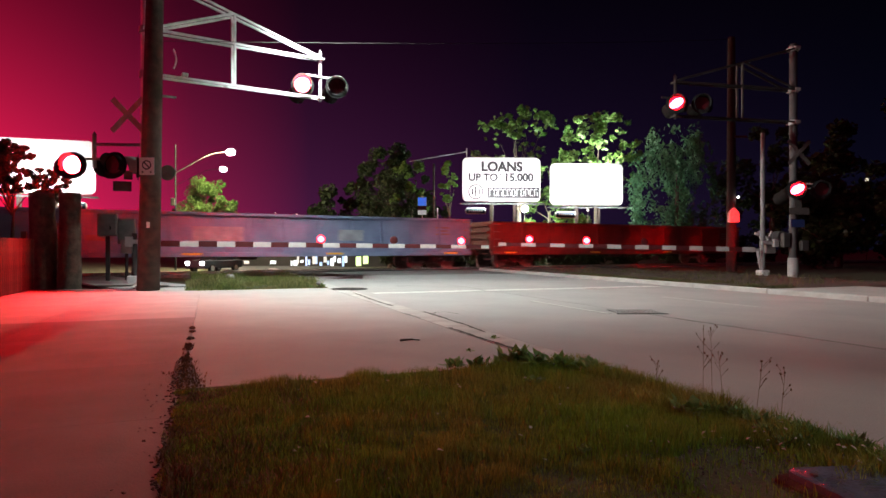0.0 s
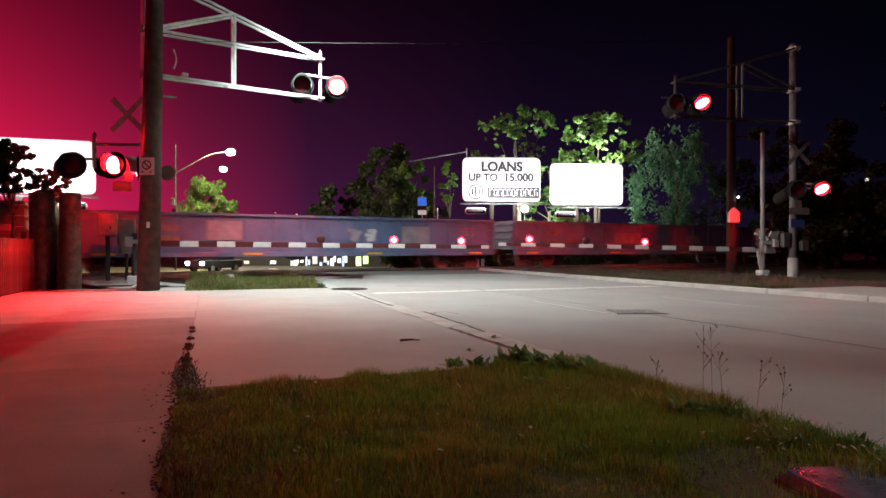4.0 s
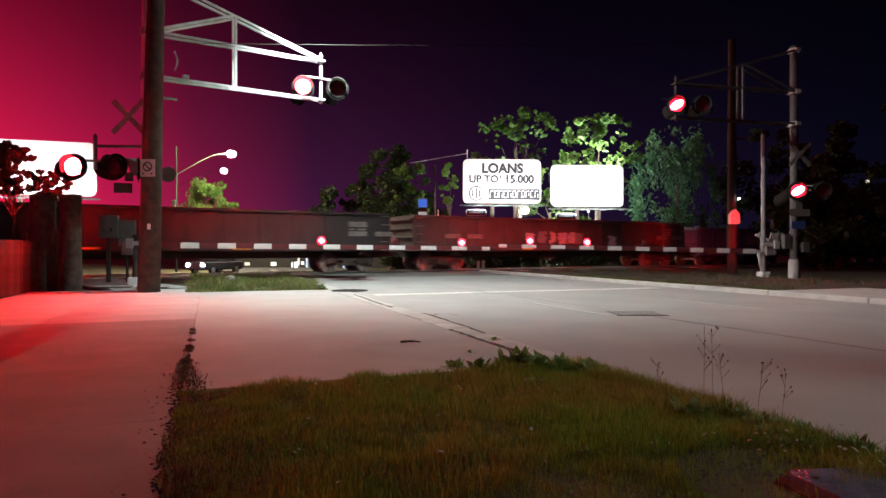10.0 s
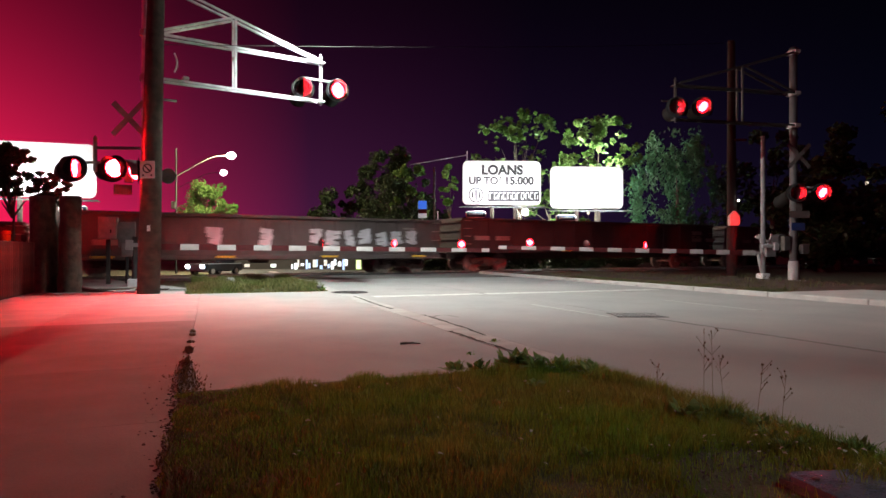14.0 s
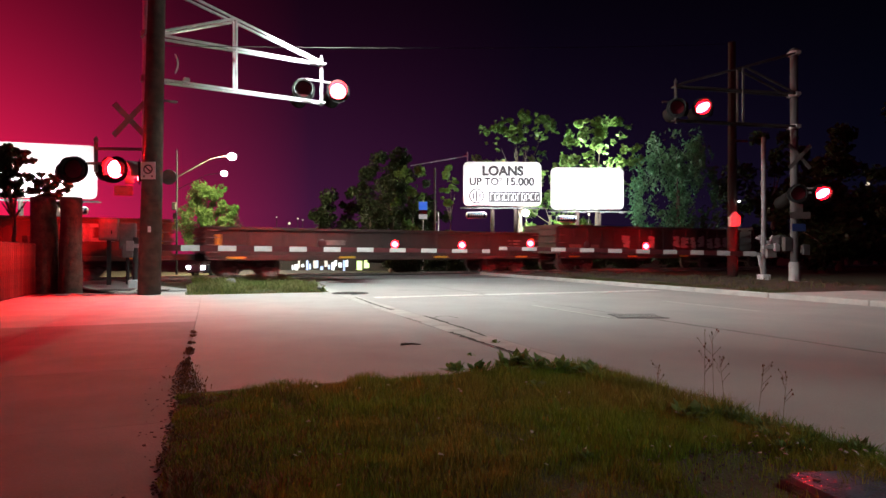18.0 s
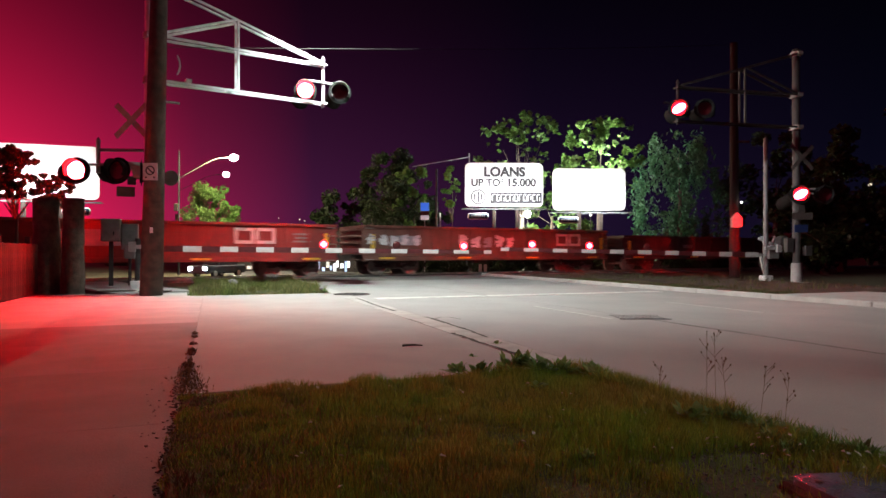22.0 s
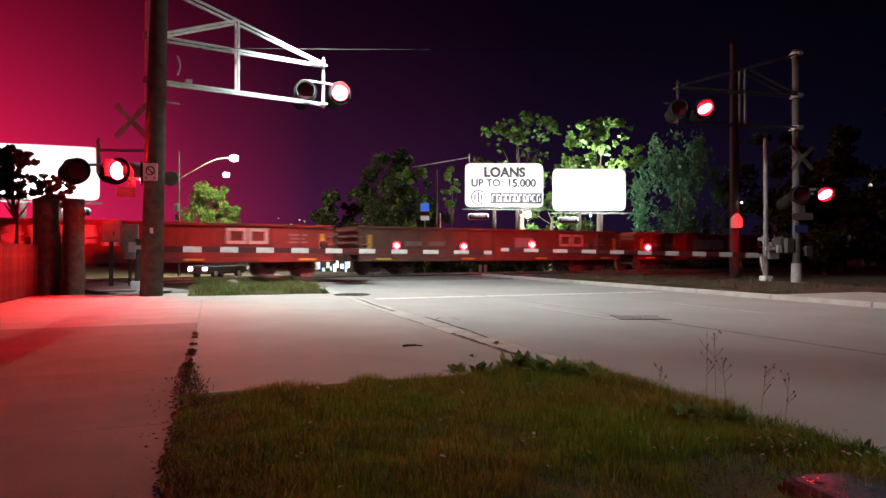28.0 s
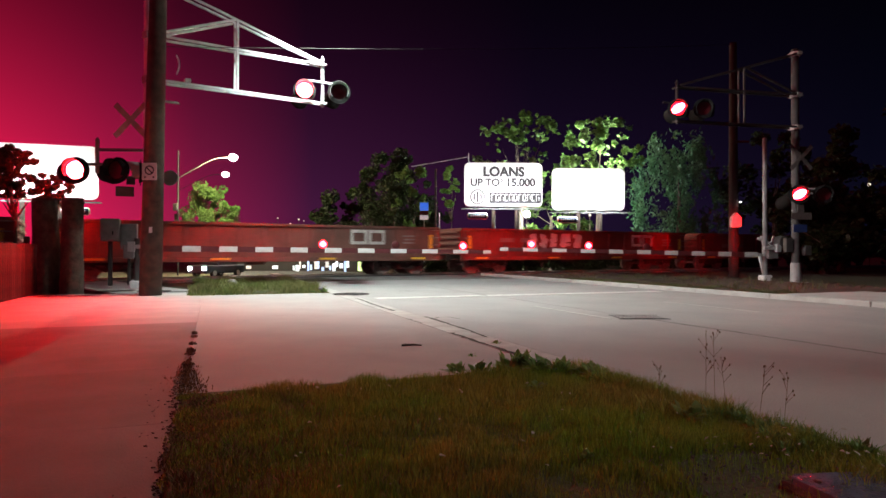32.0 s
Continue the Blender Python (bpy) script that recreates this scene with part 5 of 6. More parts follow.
# ---- beside the sidewalk: fence, posts, cabinet ----
def make_left_side():
    f = thing("board_fence", pose(*road_point(-4.15, 14.4), 0, 0, ROAD_TURN), "weathered wooden board fence along the sidewalk", "fence")
    board = mesh_of("board", rounded(cube_bm(0.03, 0.145, 1.25), 0.006), FENCEWOOD)
    for i in range(50):
        part("board", board, None, f, m=pose(0, -3.5 + i * 0.155, 0.66 + 0.01 * math.sin(i * 2.3)))
    for z in (0.3, 1.18):
        part("rail", boxbm(0.06, 7.8, 0.09, -0.05, 0.4, z, 0.008), FENCEWOOD, f)
    for s in (-3.4, -1, 1.4, 3.8):
        part("post", boxbm(0.12, 0.12, 1.5, -0.12, s, 0.72, 0.01), FENCEWOOD, f)
    for x, lean, r in ((-10.46, -2.0, 0.3), (-9.82, 0.5, 0.25)):
        t = thing("timber_post", pose(x, 16.62, 0, 0, lean, 0), "stout weathered timber post beside the sidewalk", "post", "timber posts")
        bm = bmesh.new()
        rings = []
        for j in range(17):
            z = -0.1 + j * 0.163
            ring = []
            for i in range(18):
                a = 2 * math.pi * i / 18
                q = Vector((math.cos(a) * 2.2, math.sin(a) * 2.2, z * 0.7 + x))
                rr = r * (1.06 - 0.12 * z / 2.4 + (0.12 if j == 0 else 0)) * (1 + 0.16 * noise.noise(q) + 0.08 * noise.noise(q * 3))
                ring.append(bm.verts.new((rr * math.cos(a), rr * math.sin(a), z)))
            rings.append(ring)
        for lo, hi in zip(rings, rings[1:]):
            for i in range(18):
                bm.faces.new((lo[i], lo[(i + 1) % 18], hi[(i + 1) % 18], hi[i]))
        bm.faces.new(rings[-1])
        part("shaft", bm, BARK, t, smooth=True)
    c = thing("signal_cabinet", pose(-10.7, 20.2, 0, 0, 0, 20), "grey steel signal equipment cabinet on legs", "cabinet")
    part("body", boxbm(0.55, 0.4, 0.72, 0, 0, 1.8, 0.02), CABINET, c)
    part("door", boxbm(0.5, 0.02, 0.66, 0, -0.212, 1.8, 0.006), CABINET, c)
    part("handle", boxbm(0.03, 0.04, 0.12, 0.1, -0.235, 1.7, 0.006), BLACK, c)
    part("leg", boxbm(0.12, 0.12, 1.45, 0, 0, 0.72, 0.01), DIMBROWN_STEEL, c)
    c = thing("junction_cabinet", pose(-10.3, 20.6, 0, 0, 0, 20), "smaller grey junction cabinet on a pipe", "cabinet")
    part("body", boxbm(0.5, 0.3, 0.84, 0, 0, 1.6, 0.02), CABINET, c)
    part("door", boxbm(0.45, 0.02, 0.78, 0, -0.162, 1.6, 0.006), CABINET, c)
    part("leg", rod_bm((0, 0, 0), (0, 0, 1.25), 0.05), DIMBROWN_STEEL, c)


make_left_side()


# ---- far side of the track ----
def make_far():
    for i, (head, foot) in enumerate(((FAR_HEADS[0], (-22.1, 52.3)), (FAR_HEADS[1], (-28.0, 66.3)))):
        t = thing("street_lamp", pose(foot[0], foot[1], 0), "tall street lamp with a curved arm and bright white head", "street lamp", "street lamps")
        part("pole", rod_bm((0, 0, -0.76), (0, 0, head.z + 0.6), 0.09, 0.05), BLACK, t)
        part("control_box", boxbm(0.34, 0.28, 0.62, -0.2, 0, 4.9, 0.03), STEEL_DARK, t)
        bm = bmesh.new()
        d = head - Vector((foot[0], foot[1], 0))
        pts = [Vector((d.x * u, d.y * u, head.z - 1.7 + rise)) for u, rise in ((0, 0), (0.3, 0.72), (0.5, 1.2), (0.63, 1.48), (0.75, 1.62), (1.0, 1.72))]
        for a, b in zip(pts, pts[1:]):
            rod(bm, a, b, 0.045 if i == 0 else 0.025, None, 8)
        part("arm", bm, STEEL_DARK if i == 0 else BLACK, t)
        part("lamp_head", boxbm(0.75, 0.35, 0.14, d.x + 0.2, d.y, head.z + 0.12, 0.03), ALU_DARK, t)
        bm = bmesh.new()
        bmesh.ops.create_uvsphere(bm, u_segments=14, v_segments=8, radius=0.36, matrix=Matrix.Translation((d.x + 0.2, d.y - 0.1, head.z - 0.05)) @ Matrix.Diagonal((1, 0.8, 0.8, 1)))
        part("lamp_glass", bm, GLOW_LAMP, t, "bright white lamp glass")
    t = thing("utility_pole", pose(13.9, 30.5, 0), "wooden utility pole beyond the gate washed in red light", "utility pole")
    part("shaft", rod_bm((0, 0, -0.1), (0, 0, 11.2), 0.24, 0.165, 16), UNLIT_POLEWOOD, t)
    bm = bmesh.new()
    outline = ((-0.28, 2.3), (0.18, 2.3), (0.18, 2.75), (-0.05, 3.0), (-0.28, 2.75))
    near_ring, far_ring = [[bm.verts.new((x_, y_, z_)) for x_, z_ in outline] for y_ in (-0.48, -0.2)]
    bm.faces.new(near_ring)
    bm.faces.new(far_ring[::-1])
    for i in range(5):
        bm.faces.new((near_ring[i], far_ring[i], far_ring[(i + 1) % 5], near_ring[(i + 1) % 5]))
    part("meter_box", bm, CREAM, t, "pale house-shaped metal box")
    bm = bmesh.new()
    bmesh.ops.create_icosphere(bm, subdivisions=2, radius=0.045, matrix=Matrix.Translation((0.2, -0.3, 3.5)))
    part("tell_tale", bm, GLOW_LAMP, t, "tiny white indicator lamp")
    part("crossbar", boxbm(0.6, 0.1, 0.1, 0.35, -0.2, 6.4, 0.01), FENCEWOOD, t)
    s = thing("stop_sign_post", pose(-1.58, 48, 0), "blue and white bus stop sign on a thin post", "sign")
    part("post", rod_bm((0, 0, -0.76), (0, 0, 5.05), 0.04), ALU_DARK, s)
    part("plate", boxbm(0.64, 0.02, 0.62, 0, -0.05, 4.6, 0.01), SIGN_BLUE, s, "lit blue sign plate")
    part("lower_plate", boxbm(0.64, 0.02, 0.34, 0, -0.05, 3.78, 0.01), GLOW_DIM, s, "lit white lower plate")
    part("middle_plate", boxbm(0.64, 0.02, 0.32, 0, -0.05, 4.12, 0.01), REDPAINT, s, "dark red middle plate")
    u = thing("utility_pole", pose(-0.75, 52, 0), "thin distant pole carrying a cable", "utility pole")
    part("shaft", rod_bm((0, 0, -0.76), (0, 0, 8.0), 0.11, 0.08), STEEL_DARK, u)
    part("cable", rod_bm((-2.0, 0, 8.2), (2.7, 0, 9.0), 0.03), ALU, u)
    part("tip", rod_bm((2.7, 0, 8.6), (2.7, 0, 9.3), 0.04), ALU, u)
    u = thing("sign_post", pose(-0.42, 49, 0), "thin pale post beside the bus stop sign", "post")
    part("shaft", rod_bm((0, 0, -0.76), (0, 0, 4.2), 0.045), ALU, u)
    # low shop with lit windows, glimpsed under the cars
    b = thing("shop_building", pose(-10.7, 62, -0.76), "low distant shop with lit windows", "building")
    part("wall", boxbm(26, 8, 3.6, 0, 4.2, 1.8), WALLFAR, b)
    part("roof", boxbm(26.6, 9, 0.3, 0, 4.2, 3.75, 0.05), STEEL_DARK, b)
    rng = random.Random(42)
    for i in range(16):
        x = -4.2 + i * 0.36 + rng.uniform(-0.08, 0.08)
        w_, z, h_ = rng.uniform(0.12, 0.34), rng.uniform(0.0, 0.5), rng.uniform(0.25, 1.1)
        part("window", boxbm(w_, 0.06, h_, x, 0.18, z + h_ / 2), rng.choice((GLOW_WHITE, GLOW_WHITE, GLOW_BLUE, GLOW_DIM)), b, "lit shop window")
    for x, w_, z, h_, mt in ((2.4, 0.5, 0.1, 0.9, GLOW_GREEN), (3.1, 0.5, 0.3, 0.8, GLOW_GREEN), (5.4, 0.8, 0.5, 0.3, GLOW_DIM), (-6.0, 0.5, 0.3, 0.3, GLOW_WHITE), (-8.6, 0.5, 0.3, 0.3, GLOW_DIM)):
        part("window", boxbm(w_, 0.06, h_, x, 0.18, z + h_ / 2), mt, b, "lit shop window")
    for x, y, z, r in ((-23.8, 90, 6.1, .14), (-20.8, 90, 5.9, .2), (-20.1, 90, 5.7, .13), (-11.5, 90, 4.7, .14), (35.5, 53, 6.8, .14), (16.5, 68, 4.0, .25), (24.7, 66, 4.2, .2), (-22.0, 90, 5.2, .3), (FLOOD.x, FLOOD.y, FLOOD.z, 0.3), (12.6, 55.0, 4.4, 0.12)):
        t = thing("distant_lamp", pose(x, y, 0), "small distant lamp on a pole", "lamp", "distant lamps")
        part("pole", rod_bm((0, 0, -0.76), (0, 0, z), 0.04), STEEL_DARK, t)
        bm = bmesh.new()
        bmesh.ops.create_icosphere(bm, subdivisions=2, radius=r * (0.55 if y > 80 else 1), matrix=Matrix.Translation((0, 0, z)))
        part("globe", bm, GLOW_LAMP if y < 60 and x < 10 else GLOW_FAR, t, "glowing globe")


make_far()


def make_fill_lamp_post():
    """A lamp post out of view, added to go with the verge fill light."""
    t = thing("street_lamp", ROAD @ pose(12.9, -1.77, 0.05), "unseen grey lamp post added for the verge fill light", "street lamp", "street lamps")
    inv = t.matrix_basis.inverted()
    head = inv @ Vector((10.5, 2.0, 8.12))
    part("pole", rod_bm((0, 0, -0.1), (0, 0, 7.6), 0.1, 0.07, 14), DIMGREY_STEEL, t)
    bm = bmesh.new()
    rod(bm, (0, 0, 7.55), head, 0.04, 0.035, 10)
    part("arm", bm, DIMGREY_STEEL, t)
    part("lamp_head", boxbm(0.7, 0.32, 0.1, head.x + 0.1, head.y, head.z + 0.08, 0.03), DIMGREY_STEEL, t)


make_fill_lamp_post()


def make_car():
    t = thing("car", pose(-17.7, 49.1, -0.755, 0, 0, -20), "dark car waiting beyond the track with bright headlights", "car")
    bm = bmesh.new()
    cube(bm, 1.8, 4.4, 0.62, 0, 0, 0.62)
    top = cube(bm, 1.6, 2.3, 0.55, 0, 0.3, 1.2)
    for v in top:
        if v.co.z > 1.3:
            v.co.y = 0.3 + (v.co.y - 0.3) * 0.65
            v.co.x *= 0.85
    part("body", rounded(bm, 0.07), CARPAINT, t)
    part("windscreen", boxbm(1.35, 0.03, 0.42, 0, 0, 0), GLASSDARK, t, "", pose(0, -0.68, 1.2, -35))
    for x in (-0.68, 0.68):
        part("headlight", boxbm(0.36, 0.06, 0.24, x, -2.22, 0.7, 0.05), HEADLIGHT, t, "bright headlight")
        for y in (-1.35, 1.35):
            w_ = part("wheel", rod_bm((x * 1.22 - 0.1, y, 0.32), (x * 1.22 + 0.1, y, 0.32), 0.32, 0.32, 20), RUBBER, t)
            part("rim", rod_bm((x * 1.22 - 0.108, y, 0.32), (x * 1.22 + 0.108, y, 0.32), 0.2, 0.2, 14), ALU_DARK, w_)


make_car()


# ---- foreground bits ----
def make_foreground():
    t = thing("utility_cover", pose(1.985, 2.6, 0.015, 1.0, 3.0, 14), "dark utility vault cover, bluish sky reflection in its colour", "cover")
    bm = boxbm(0.88, 0.6, 0.03, 0, 0, 0.025)
    bmesh.ops.bevel(bm, geom=[e for e in bm.edges if abs(e.verts[0].co.z - e.verts[1].co.z) > 0.01], offset=0.07, segments=5, affect="EDGES", profile=0.5)
    part("lid", bm, LIDMAT, t)
    part("rim", boxbm(0.93, 0.65, 0.07, 0, 0, -0.022, 0.02), RUSTIRON, t, "rusty iron rim")
    for x in (-0.36, 0.36):
        part("bolt", rod_bm((x, 0.2, 0.035), (x, 0.2, 0.047), 0.018, 0.015, 8), RUSTIRON, t)
    g = thing("drain_grate", ROAD @ pose(6.62, 8.69, 0.0, 0, 0, -20), "cast iron drain grate in the road", "grate")
    part("pit", boxbm(0.76, 0.6, 0.004, 0, 0, 0.004), BLACK, g, "dark pit under the bars")
    for y in (-0.32, 0.32):
        part("frame", boxbm(0.82, 0.04, 0.006, 0, y, 0.004, 0.001), DIMBROWN_STEEL, g)
    for i in range(12):
        part("bar", boxbm(0.026, 0.56, 0.004, -0.352 + i * 0.064, 0, 0.009, 0.001), ALU_DARK, g, "worn bright bar")
    g = thing("manhole_cover", ROAD @ pose(3.38, 16.1, 0.0), "dark cast iron manhole cover at the road edge", "manhole cover")
    part("lid", rounded(rod_bm((0, 0, -0.01), (0, 0, 0.012), 0.4, 0.4, 28), 0.004), BLACK, g)
    bm = bmesh.new()
    n = 28
    ring = [[bm.verts.new((r * math.cos(2 * math.pi * i / n), r * math.sin(2 * math.pi * i / n), z)) for i in range(n)] for r, z in ((0.41, -0.01), (0.41, 0.016), (0.47, 0.016), (0.48, -0.01))]
    for lo, hi in zip(ring, ring[1:]):
        for i in range(n):
            bm.faces.new((lo[i], lo[(i + 1) % n], hi[(i + 1) % n], hi[i]))
    part("frame_ring", bm, DIMBROWN_STEEL, g)
    for x in (-0.2, 0.0, 0.2):
        part("tread_bar", boxbm(0.05, 0.5, 0.008, x, 0, 0.014, 0.003), DIMBROWN_STEEL, g)


make_foreground()


def strip(points, wide, rng):
    """A flat wavering ribbon along the points, for cracks and tar seams."""
    bm = bmesh.new()
    path = []
    for a, b in zip(points, points[1:]):
        a, b = Vector(a), Vector(b)
        n = max(2, int((b - a).length / 0.12))
        path += [a.lerp(b, i / n) for i in range(n)]
    path.append(Vector(points[-1]))
    sides = []
    for i, p in enumerate(path):
        d = (path[min(i + 1, len(path) - 1)] - path[max(i - 1, 0)]).normalized()
        q = Vector((-d.y, d.x)) * wide * rng.uniform(0.25, 0.75)
        j = Vector((rng.uniform(-1, 1), rng.uniform(-1, 1))) * wide * 0.4
        sides.append((bm.verts.new((*(p + q + j), 0)), bm.verts.new((*(p - q + j), 0))))
    for (a, b), (c, d) in zip(sides, sides[1:]):
        bm.faces.new((a, c, d, b))
    return bm


def make_cracks():
    rng = random.Random(21)
    road = bpy.data.objects["road"]
    for name, pts, wide in (("tar_seam", ((6.57, 8.3), (6.6, 6.5), (6.6, 4.6), (6.57, 1.0)), 0.022),
                            ("crack", ((3.3, 9.52), (3.5, 9.78), (3.7, 9.75), (3.74, 9.45)), 0.03), ("crack", ((4.9, 17.0), (5.3, 16.85)), 0.05)):
        part(name, strip(pts, wide, rng), JOINT, road, m=pose(0, 0, 0.003 if wide > 0.04 else 0.0025))
    for pts, wide, z in ((((3.31, 9.9), (3.3, 8.6), (3.24, 7.2)), 0.05, 0.0095), (((3.2, 14.7), (3.13, 12.8), (3.1, 11.1)), 0.055, 0.0095), (((2.93, 7.7), (2.94, 6.6), (2.95, 5.3)), 0.06, 0.018),
                         (((2.93, 9.6), (2.94, 8.9)), 0.02, 0.018)):
        part("crack", strip(pts, wide, rng), JOINT, road, m=pose(0, 0, z))
    lot = bpy.data.objects["forecourt"]
    part("crack", strip(((-4.1, 6.3), (-3.2, 6.1), (-2.3, 6.4)), 0.015, rng), JOINT, lot, m=pose(0, 0, 0.019))


make_cracks()


def leaf_fan(rng, n, tall, leaf):
    """A low rosette of broad leaves."""
    bm = bmesh.new()
    for _ in range(n):
        a, up = rng.uniform(0, 6.28), rng.uniform(0.2, 1.25)
        L, w = tall * rng.uniform(0.6, 1.2), leaf * rng.uniform(0.7, 1.2)
        d = Vector((math.cos(a) * math.cos(up), math.sin(a) * math.cos(up), math.sin(up)))
        side = Vector((-math.sin(a), math.cos(a), 0)) * w
        foot = Vector((rng.uniform(-1, 1), rng.uniform(-1, 1), 0)) * tall * 0.35
        mid, end = foot + d * L * 0.6, foot + d * L + Vector((0, 0, -L * 0.15))
        v = [bm.verts.new(p) for p in (foot, mid - side, mid + Vector((0, 0, 0.12 * w)), mid + side, end)]
        bm.faces.new((v[0], v[1], v[2]))
        bm.faces.new((v[0], v[2], v[3]))
        bm.faces.new((v[1], v[4], v[2]))
        bm.faces.new((v[2], v[4], v[3]))
    return bm


def make_weeds():
    rng = random.Random(77)
    for w, s, tall, leaf, n in ((3.0, 6.45, 0.055, 0.021, 12), (2.4, 5.72, 0.05, 0.021, 10), (2.74, 16.5, 0.15, 0.022, 40), (2.5, 16.6, 0.12, 0.02, 24), (2.15, 4.95, 0.15, 0.03, 26), (2.4, 4.9, 0.19, 0.035, 32), (2.62, 4.8, 0.2, 0.035, 34), (2.8, 4.7, 0.17, 0.03, 28), (2.95, 4.45, 0.17, 0.03, 22),
                                (2.3, 4.2, 0.10, 0.025, 14), (2.75, 3.1, 0.14, 0.03, 26), (2.95, 2.95, 0.15, 0.018, 44), (3.0, 2.65, 0.14, 0.018, 44), (2.85, 2.4, 0.12, 0.018, 40),
                                (3.05, 2.3, 0.14, 0.016, 44), (3.05, 3.3, 0.12, 0.016, 30), (1.75, 2.7, 0.08, 0.02, 12), (2.0, 2.9, 0.08, 0.02, 12),
                                (2.92, 2.75, 0.16, 0.012, 90), (3.0, 2.5, 0.17, 0.012, 95), (3.04, 2.25, 0.16, 0.012, 90), (2.82, 2.6, 0.13, 0.011, 80), (2.98, 2.0, 0.17, 0.012, 90), (2.75, 2.42, 0.11, 0.01, 60), (2.88, 3.05, 0.14, 0.011, 80), (1.95, 5.0, 0.13, 0.028, 26), (2.55, 4.95, 0.2, 0.03, 40)):
        t = thing("broadleaf_weed", ROAD @ pose(w, s, 0.04, 0, 0, rng.uniform(0, 360)), "broad-leaved green weed in the verge grass", "weed", "verge weeds")
        part("leaves", leaf_fan(rng, n if leaf > 0.02 else int(n * 1.6), tall * (1 if leaf > 0.02 else 0.7), leaf if leaf > 0.02 else leaf * 0.55), WEED, t)
    for w, s, h in ((3.04, 3.3, 0.52), (3.06, 3.24, 0.5), (3.08, 3.16, 0.36), (3.12, 2.95, 0.34), (3.15, 2.8, 0.3), (2.98, 3.7, 0.22)):
        t = thing("tall_weed", ROAD @ pose(w, s, 0.02, 0, 0, rng.uniform(0, 360)), "thin dry weed stalk with seed heads", "weed", "tall dry weeds")
        bm = bmesh.new()
        top = Vector((rng.uniform(-.06, .06), rng.uniform(-.06, .06), h))
        rod(bm, (0, 0, 0), top, 0.0016, 0.0009, 5)
        tips = []
        for k in range(7):
            u = rng.uniform(0.4, 0.95)
            a = rng.uniform(0, 6.28)
            end = top * u + Vector((math.cos(a) * 0.05, math.sin(a) * 0.05, 0.06))
            rod(bm, top * u, end, 0.0012, 0.001, 4)
            tips.append(end)
        part("stalk", bm, DRYSTALK, t)
        for e in tips + [top]:
            bm = bmesh.new()
            bmesh.ops.create_icosphere(bm, subdivisions=1, radius=rng.uniform(0.003, 0.0065), matrix=Matrix.Translation(e) @ Matrix.Diagonal((1, 1, 1.6, 1)))
            part("seed_head", bm, DRYSTALK, t)
    # pale fallen leaves and scraps
    leaf = bmesh.new()
    v = [leaf.verts.new(p) for p in ((-0.03, 0, 0), (-0.012, -0.016, 0.006), (0.03, 0, 0.002), (-0.008, 0.018, 0.008), (0.004, 0, 0.012))]
    for a, b in ((0, 1), (1, 2), (2, 3), (3, 0)):
        leaf.faces.new((v[a], v[b], v[4]))
    me = mesh_of("fallen_leaf", leaf, LITTER)
    spots = [(1.62, 3.02, .09), (2.08, 2.62, .08), (2.14, 2.56, .09), (2.2, 3.7, .12), (2.24, 3.66, .12), (0.9, 3.6, .1), (2.5, 2.35, .08), (2.62, 2.4, .09), (2.7, 2.5, .1), (2.78, 2.38, .09),
             (2.85, 2.5, .1), (2.4, 2.62, .05), (2.9, 2.7, .12), (0.5, 2.6, .09), (1.2, 4.4, .1), (2.55, 3.0, .12)]
    spots += [(2.39, 2.59, .1), (2.42, 2.56, .11), (2.36, 2.55, .09), (2.87, 2.54, .12), (3.11, 2.39, .13), (3.05, 2.5, .12), (2.75, 2.28, .09), (2.85, 2.2, .1), (2.95, 2.15, .1), (3.05, 2.1, .11)]
    spots += [(rng.uniform(2.35, 3.1), rng.uniform(1.95, 2.6), 0.1) for _ in range(12)] + [(rng.uniform(0.2, 2.9), rng.uniform(2.0, 4.6), 0.1) for _ in range(26)]
    for w, s, z in spots:
        big = rng.uniform(0.3, 0.7)
        ob = new("fallen_leaf", me)
        ob.matrix_basis = ROAD @ pose(w, s, z, rng.uniform(-30, 30), rng.uniform(-30, 30), rng.uniform(0, 360)) @ Matrix.Diagonal((big, big, big, 1))
        tagged(ob, "pale fallen leaf caught in the grass", "leaf", "fallen leaves")
    bm = bmesh.new()
    rod(bm, (-0.1, 0, 0.012), (0.05, 0.02, 0.016), 0.013, 0.01, 6)
    rod(bm, (0.02, 0.015, 0.015), (0.12, -0.03, 0.012), 0.01, 0.005, 6)
    rod(bm, (-0.02, 0.01, 0.016), (-0.05, 0.07, 0.02), 0.007, 0.003, 6)
    ob = new("twig", mesh_of("twig", bm, JOINT))
    ob.matrix_basis = pose(-0.38, 7.05, 0.018, 0, 0, 10)
    tagged(ob, "dark broken twig lying on the driveway", "twig")
    bm = bmesh.new()
    for k in range(260):
        w, s = rng.gauss(2.42, 0.28), rng.gauss(2.35, 0.22)
        cube(bm, rng.uniform(.004, .012), rng.uniform(.004, .012), .007, w, s, 0.045 + rng.uniform(-.01, .015), Euler((rng.uniform(0, 3), rng.uniform(0, 3), 0)).to_matrix().to_4x4())
    for k in range(24):
        w, s = -0.33 - abs(rng.gauss(0, 0.06)), rng.uniform(1.5, 6.5)
        cube(bm, rng.uniform(.003, .009), rng.uniform(.003, .009), .004, w, s, 0.02, Euler((0, 0, rng.uniform(0, 3))).to_matrix().to_4x4())
    crumbs = bmesh.new()
    for k in range(600):
        s = rng.uniform(1.3, 6.0)
        w = -0.19 - abs(rng.gauss(0, 0.035 + 0.025 * noise.noise(Vector((s * 1.7, 2, 8))))) * (1 if rng.random() < 0.94 else 2.0)
        big = rng.uniform(0.004, 0.016)
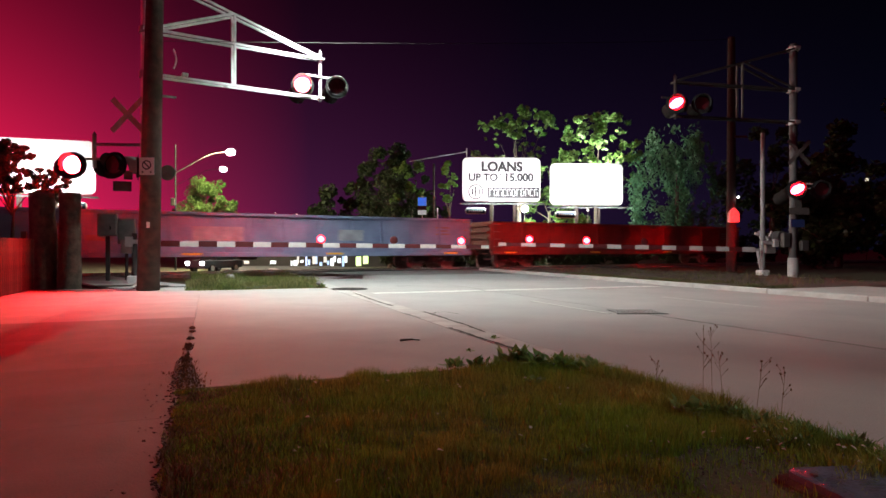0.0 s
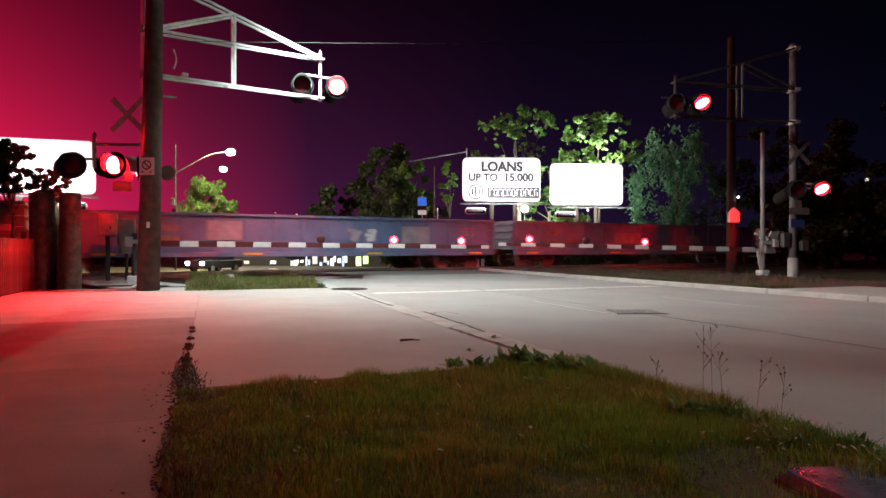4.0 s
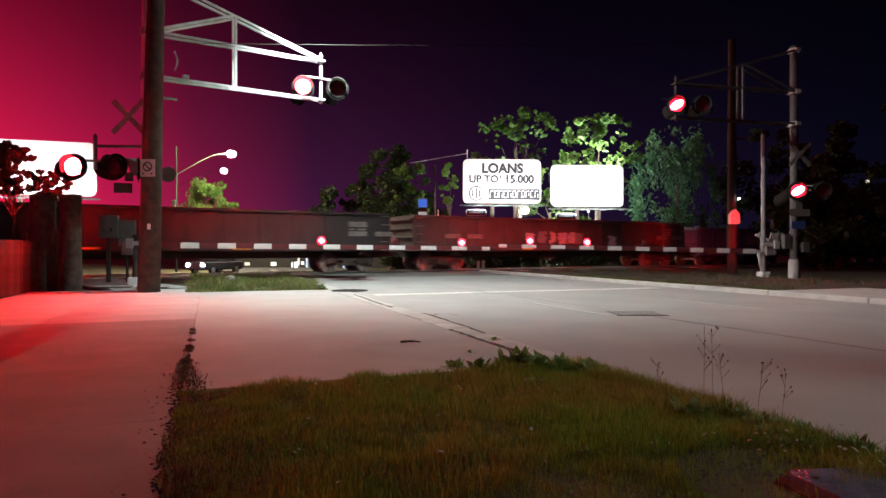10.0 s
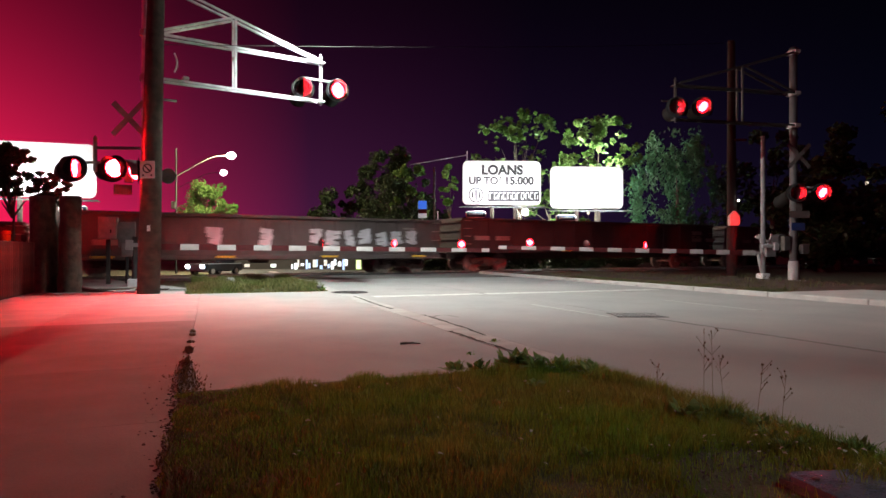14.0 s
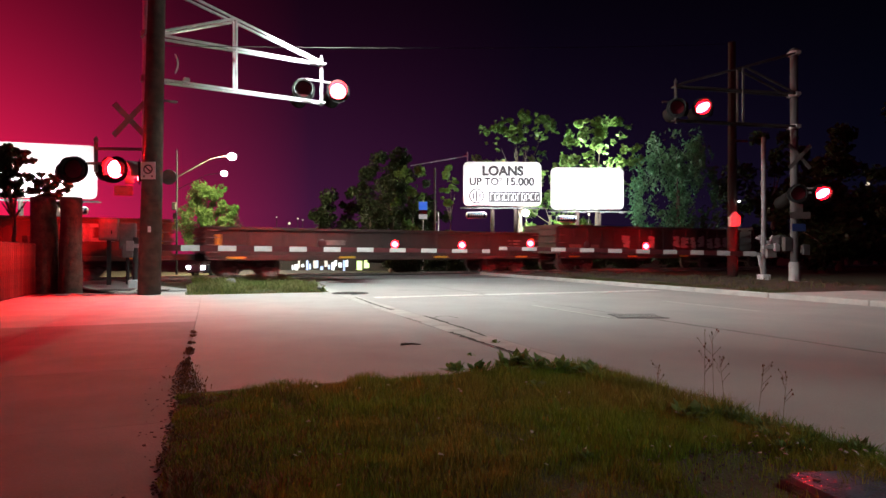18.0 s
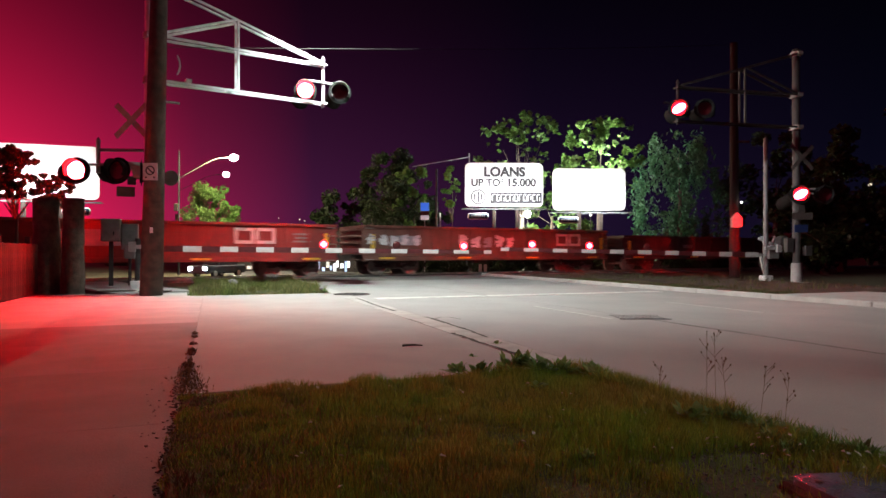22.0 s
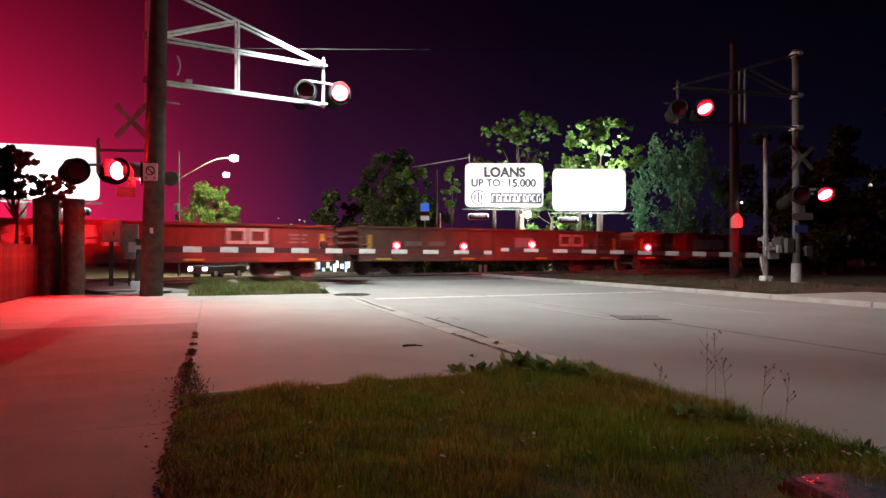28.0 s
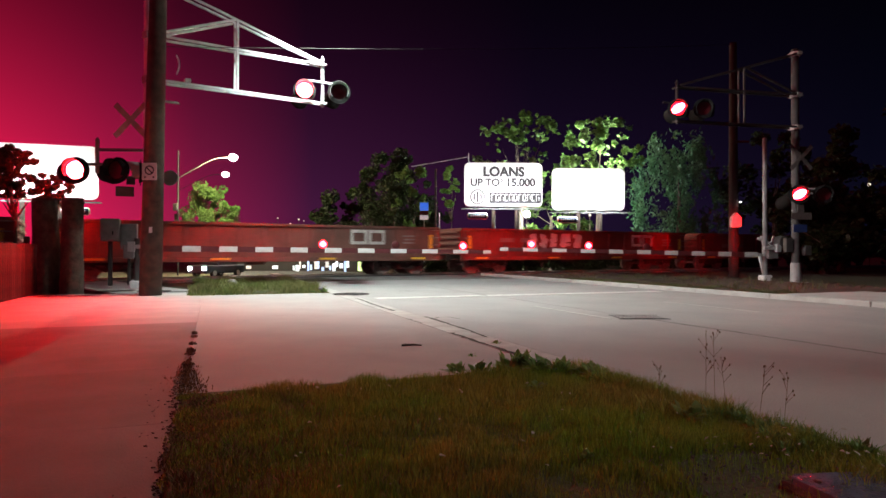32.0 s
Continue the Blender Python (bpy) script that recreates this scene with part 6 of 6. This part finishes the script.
        cube(crumbs, big, big * rng.uniform(0.6, 1.4), big * 0.4, w, s, 0.0195, Euler((rng.uniform(-.3, .3), rng.uniform(-.3, .3), rng.uniform(0, 3))).to_matrix().to_4x4())
    ob = new("soil_crumbs", mesh_of("soil_crumbs", crumbs, BROWNSOIL))
    ob.matrix_basis = ROAD
    tagged(ob, "dark soil crumbs washed onto the sidewalk edge", "soil", kind="stuff")
    ob = new("grit", mesh_of("grit", bm, BALLAST))
    ob.matrix_basis = ROAD
    tagged(ob, "scattered grit and pebbles on bare soil", "gravel", kind="stuff")
    # small pale marker plates by the rail
    t = thing("track_marker", pose(2.38, 40.5, ground_z(2.38, 40.5)), "pair of small pale marker plates behind the track", "marker")
    for x in (-0.16, 0.16):
        part("plate", boxbm(0.2, 0.02, 0.5, x, 0, 0.4, 0.005), WHITEPAINT, t)
    part("foot", boxbm(0.6, 0.1, 0.16, 0, 0.02, 0.07, 0.01), STEEL_DARK, t)
    for w, s, r in ((0.6, 20.4, 0.14), (2.7, 16.6, 0.08)):
        bm = bmesh.new()
        bmesh.ops.create_icosphere(bm, subdivisions=2, radius=r)
        for v in bm.verts:
            v.co *= 1 + 0.35 * noise.noise(v.co * 6 + Vector((w, s, 0)))
            v.co.z *= 0.75
        ob = new("stone", mesh_of("stone", bm, CONCRETE_OLD))
        ob.matrix_basis = ROAD @ pose(w, s, 0.1 + r * 0.5, 0, 0, w * 90)
        tagged(ob, "pale rough stone lying in the grass", "stone", "stones in the grass")
    for x, y, w_, h_ in ((-9.0, 17.3, 0.9, 0.5), (-7.9, 17.2, 0.8, 0.35)):
        t = thing("steel_plate", pose(x, y, 0.02, 0, 0, 15), "rusty steel plate lying by the posts", "plate", "steel plates")
        part("sheet", boxbm(w_, h_, 0.02, 0, 0, 0.012, 0.004), STEEL_DARK, t)


make_weeds()


# ---- what moves ----
FLASH0, CYCLE, SHARE = 0.5, 1.0877, 0.48


def share_keys(first, others):
    for ob in others:
        ob.rotation_mode = "QUATERNION"
        ad = ob.animation_data_create()
        ad.action = first.animation_data.action
        ad.action_slot = first.animation_data.action_slot


def flash_rows(lit_first):
    """A lens that turns its glowing face forward and away again."""
    rows, on = [(0.0, 0 if lit_first else 180)], lit_first
    t, k = FLASH0, 0
    while t < SECONDS - 0.2:
        f = round(t * FPS)
        a, b = (0, 180) if on else (180, 0)
        begin = f - 2
        for j, u in enumerate((0, 1 / 3, 2 / 3, 1)):
            rows.append(((begin + j) / FPS, a + (b - a) * u))
        on = not on
        k += 1
        t = FLASH0 + CYCLE * (k // 2) + (SHARE if k % 2 else 0)
    rows.append((SECONDS, rows[-1][1]))
    return [(t, pose(0, 0, 0, 0, 0, a)) for t, a in rows]


def motions():
    for t, k, length in CARS:
        rows = []
        for i in range(17):
            s = i * 2.0
            q = SPEED * (s - GAPS[k]) - length / 2
            rows.append((s, TRACK @ pose(q, 0, 0)))
        walk(t, rows)
    for x, sets in WHEELSETS.items():
        rate = math.degrees(SPEED / 0.455)
        walk(sets[0], [(i / 10, pose(x, 0, 0.43, 0, rate * i / 10, 0)) for i in range(321)])
        share_keys(sets[0], sets[1:])
    for phase, first in (("a", True), ("b", False)):
        walk(HEADS[phase][0], flash_rows(first))
        share_keys(HEADS[phase][0], HEADS[phase][1:])


motions()
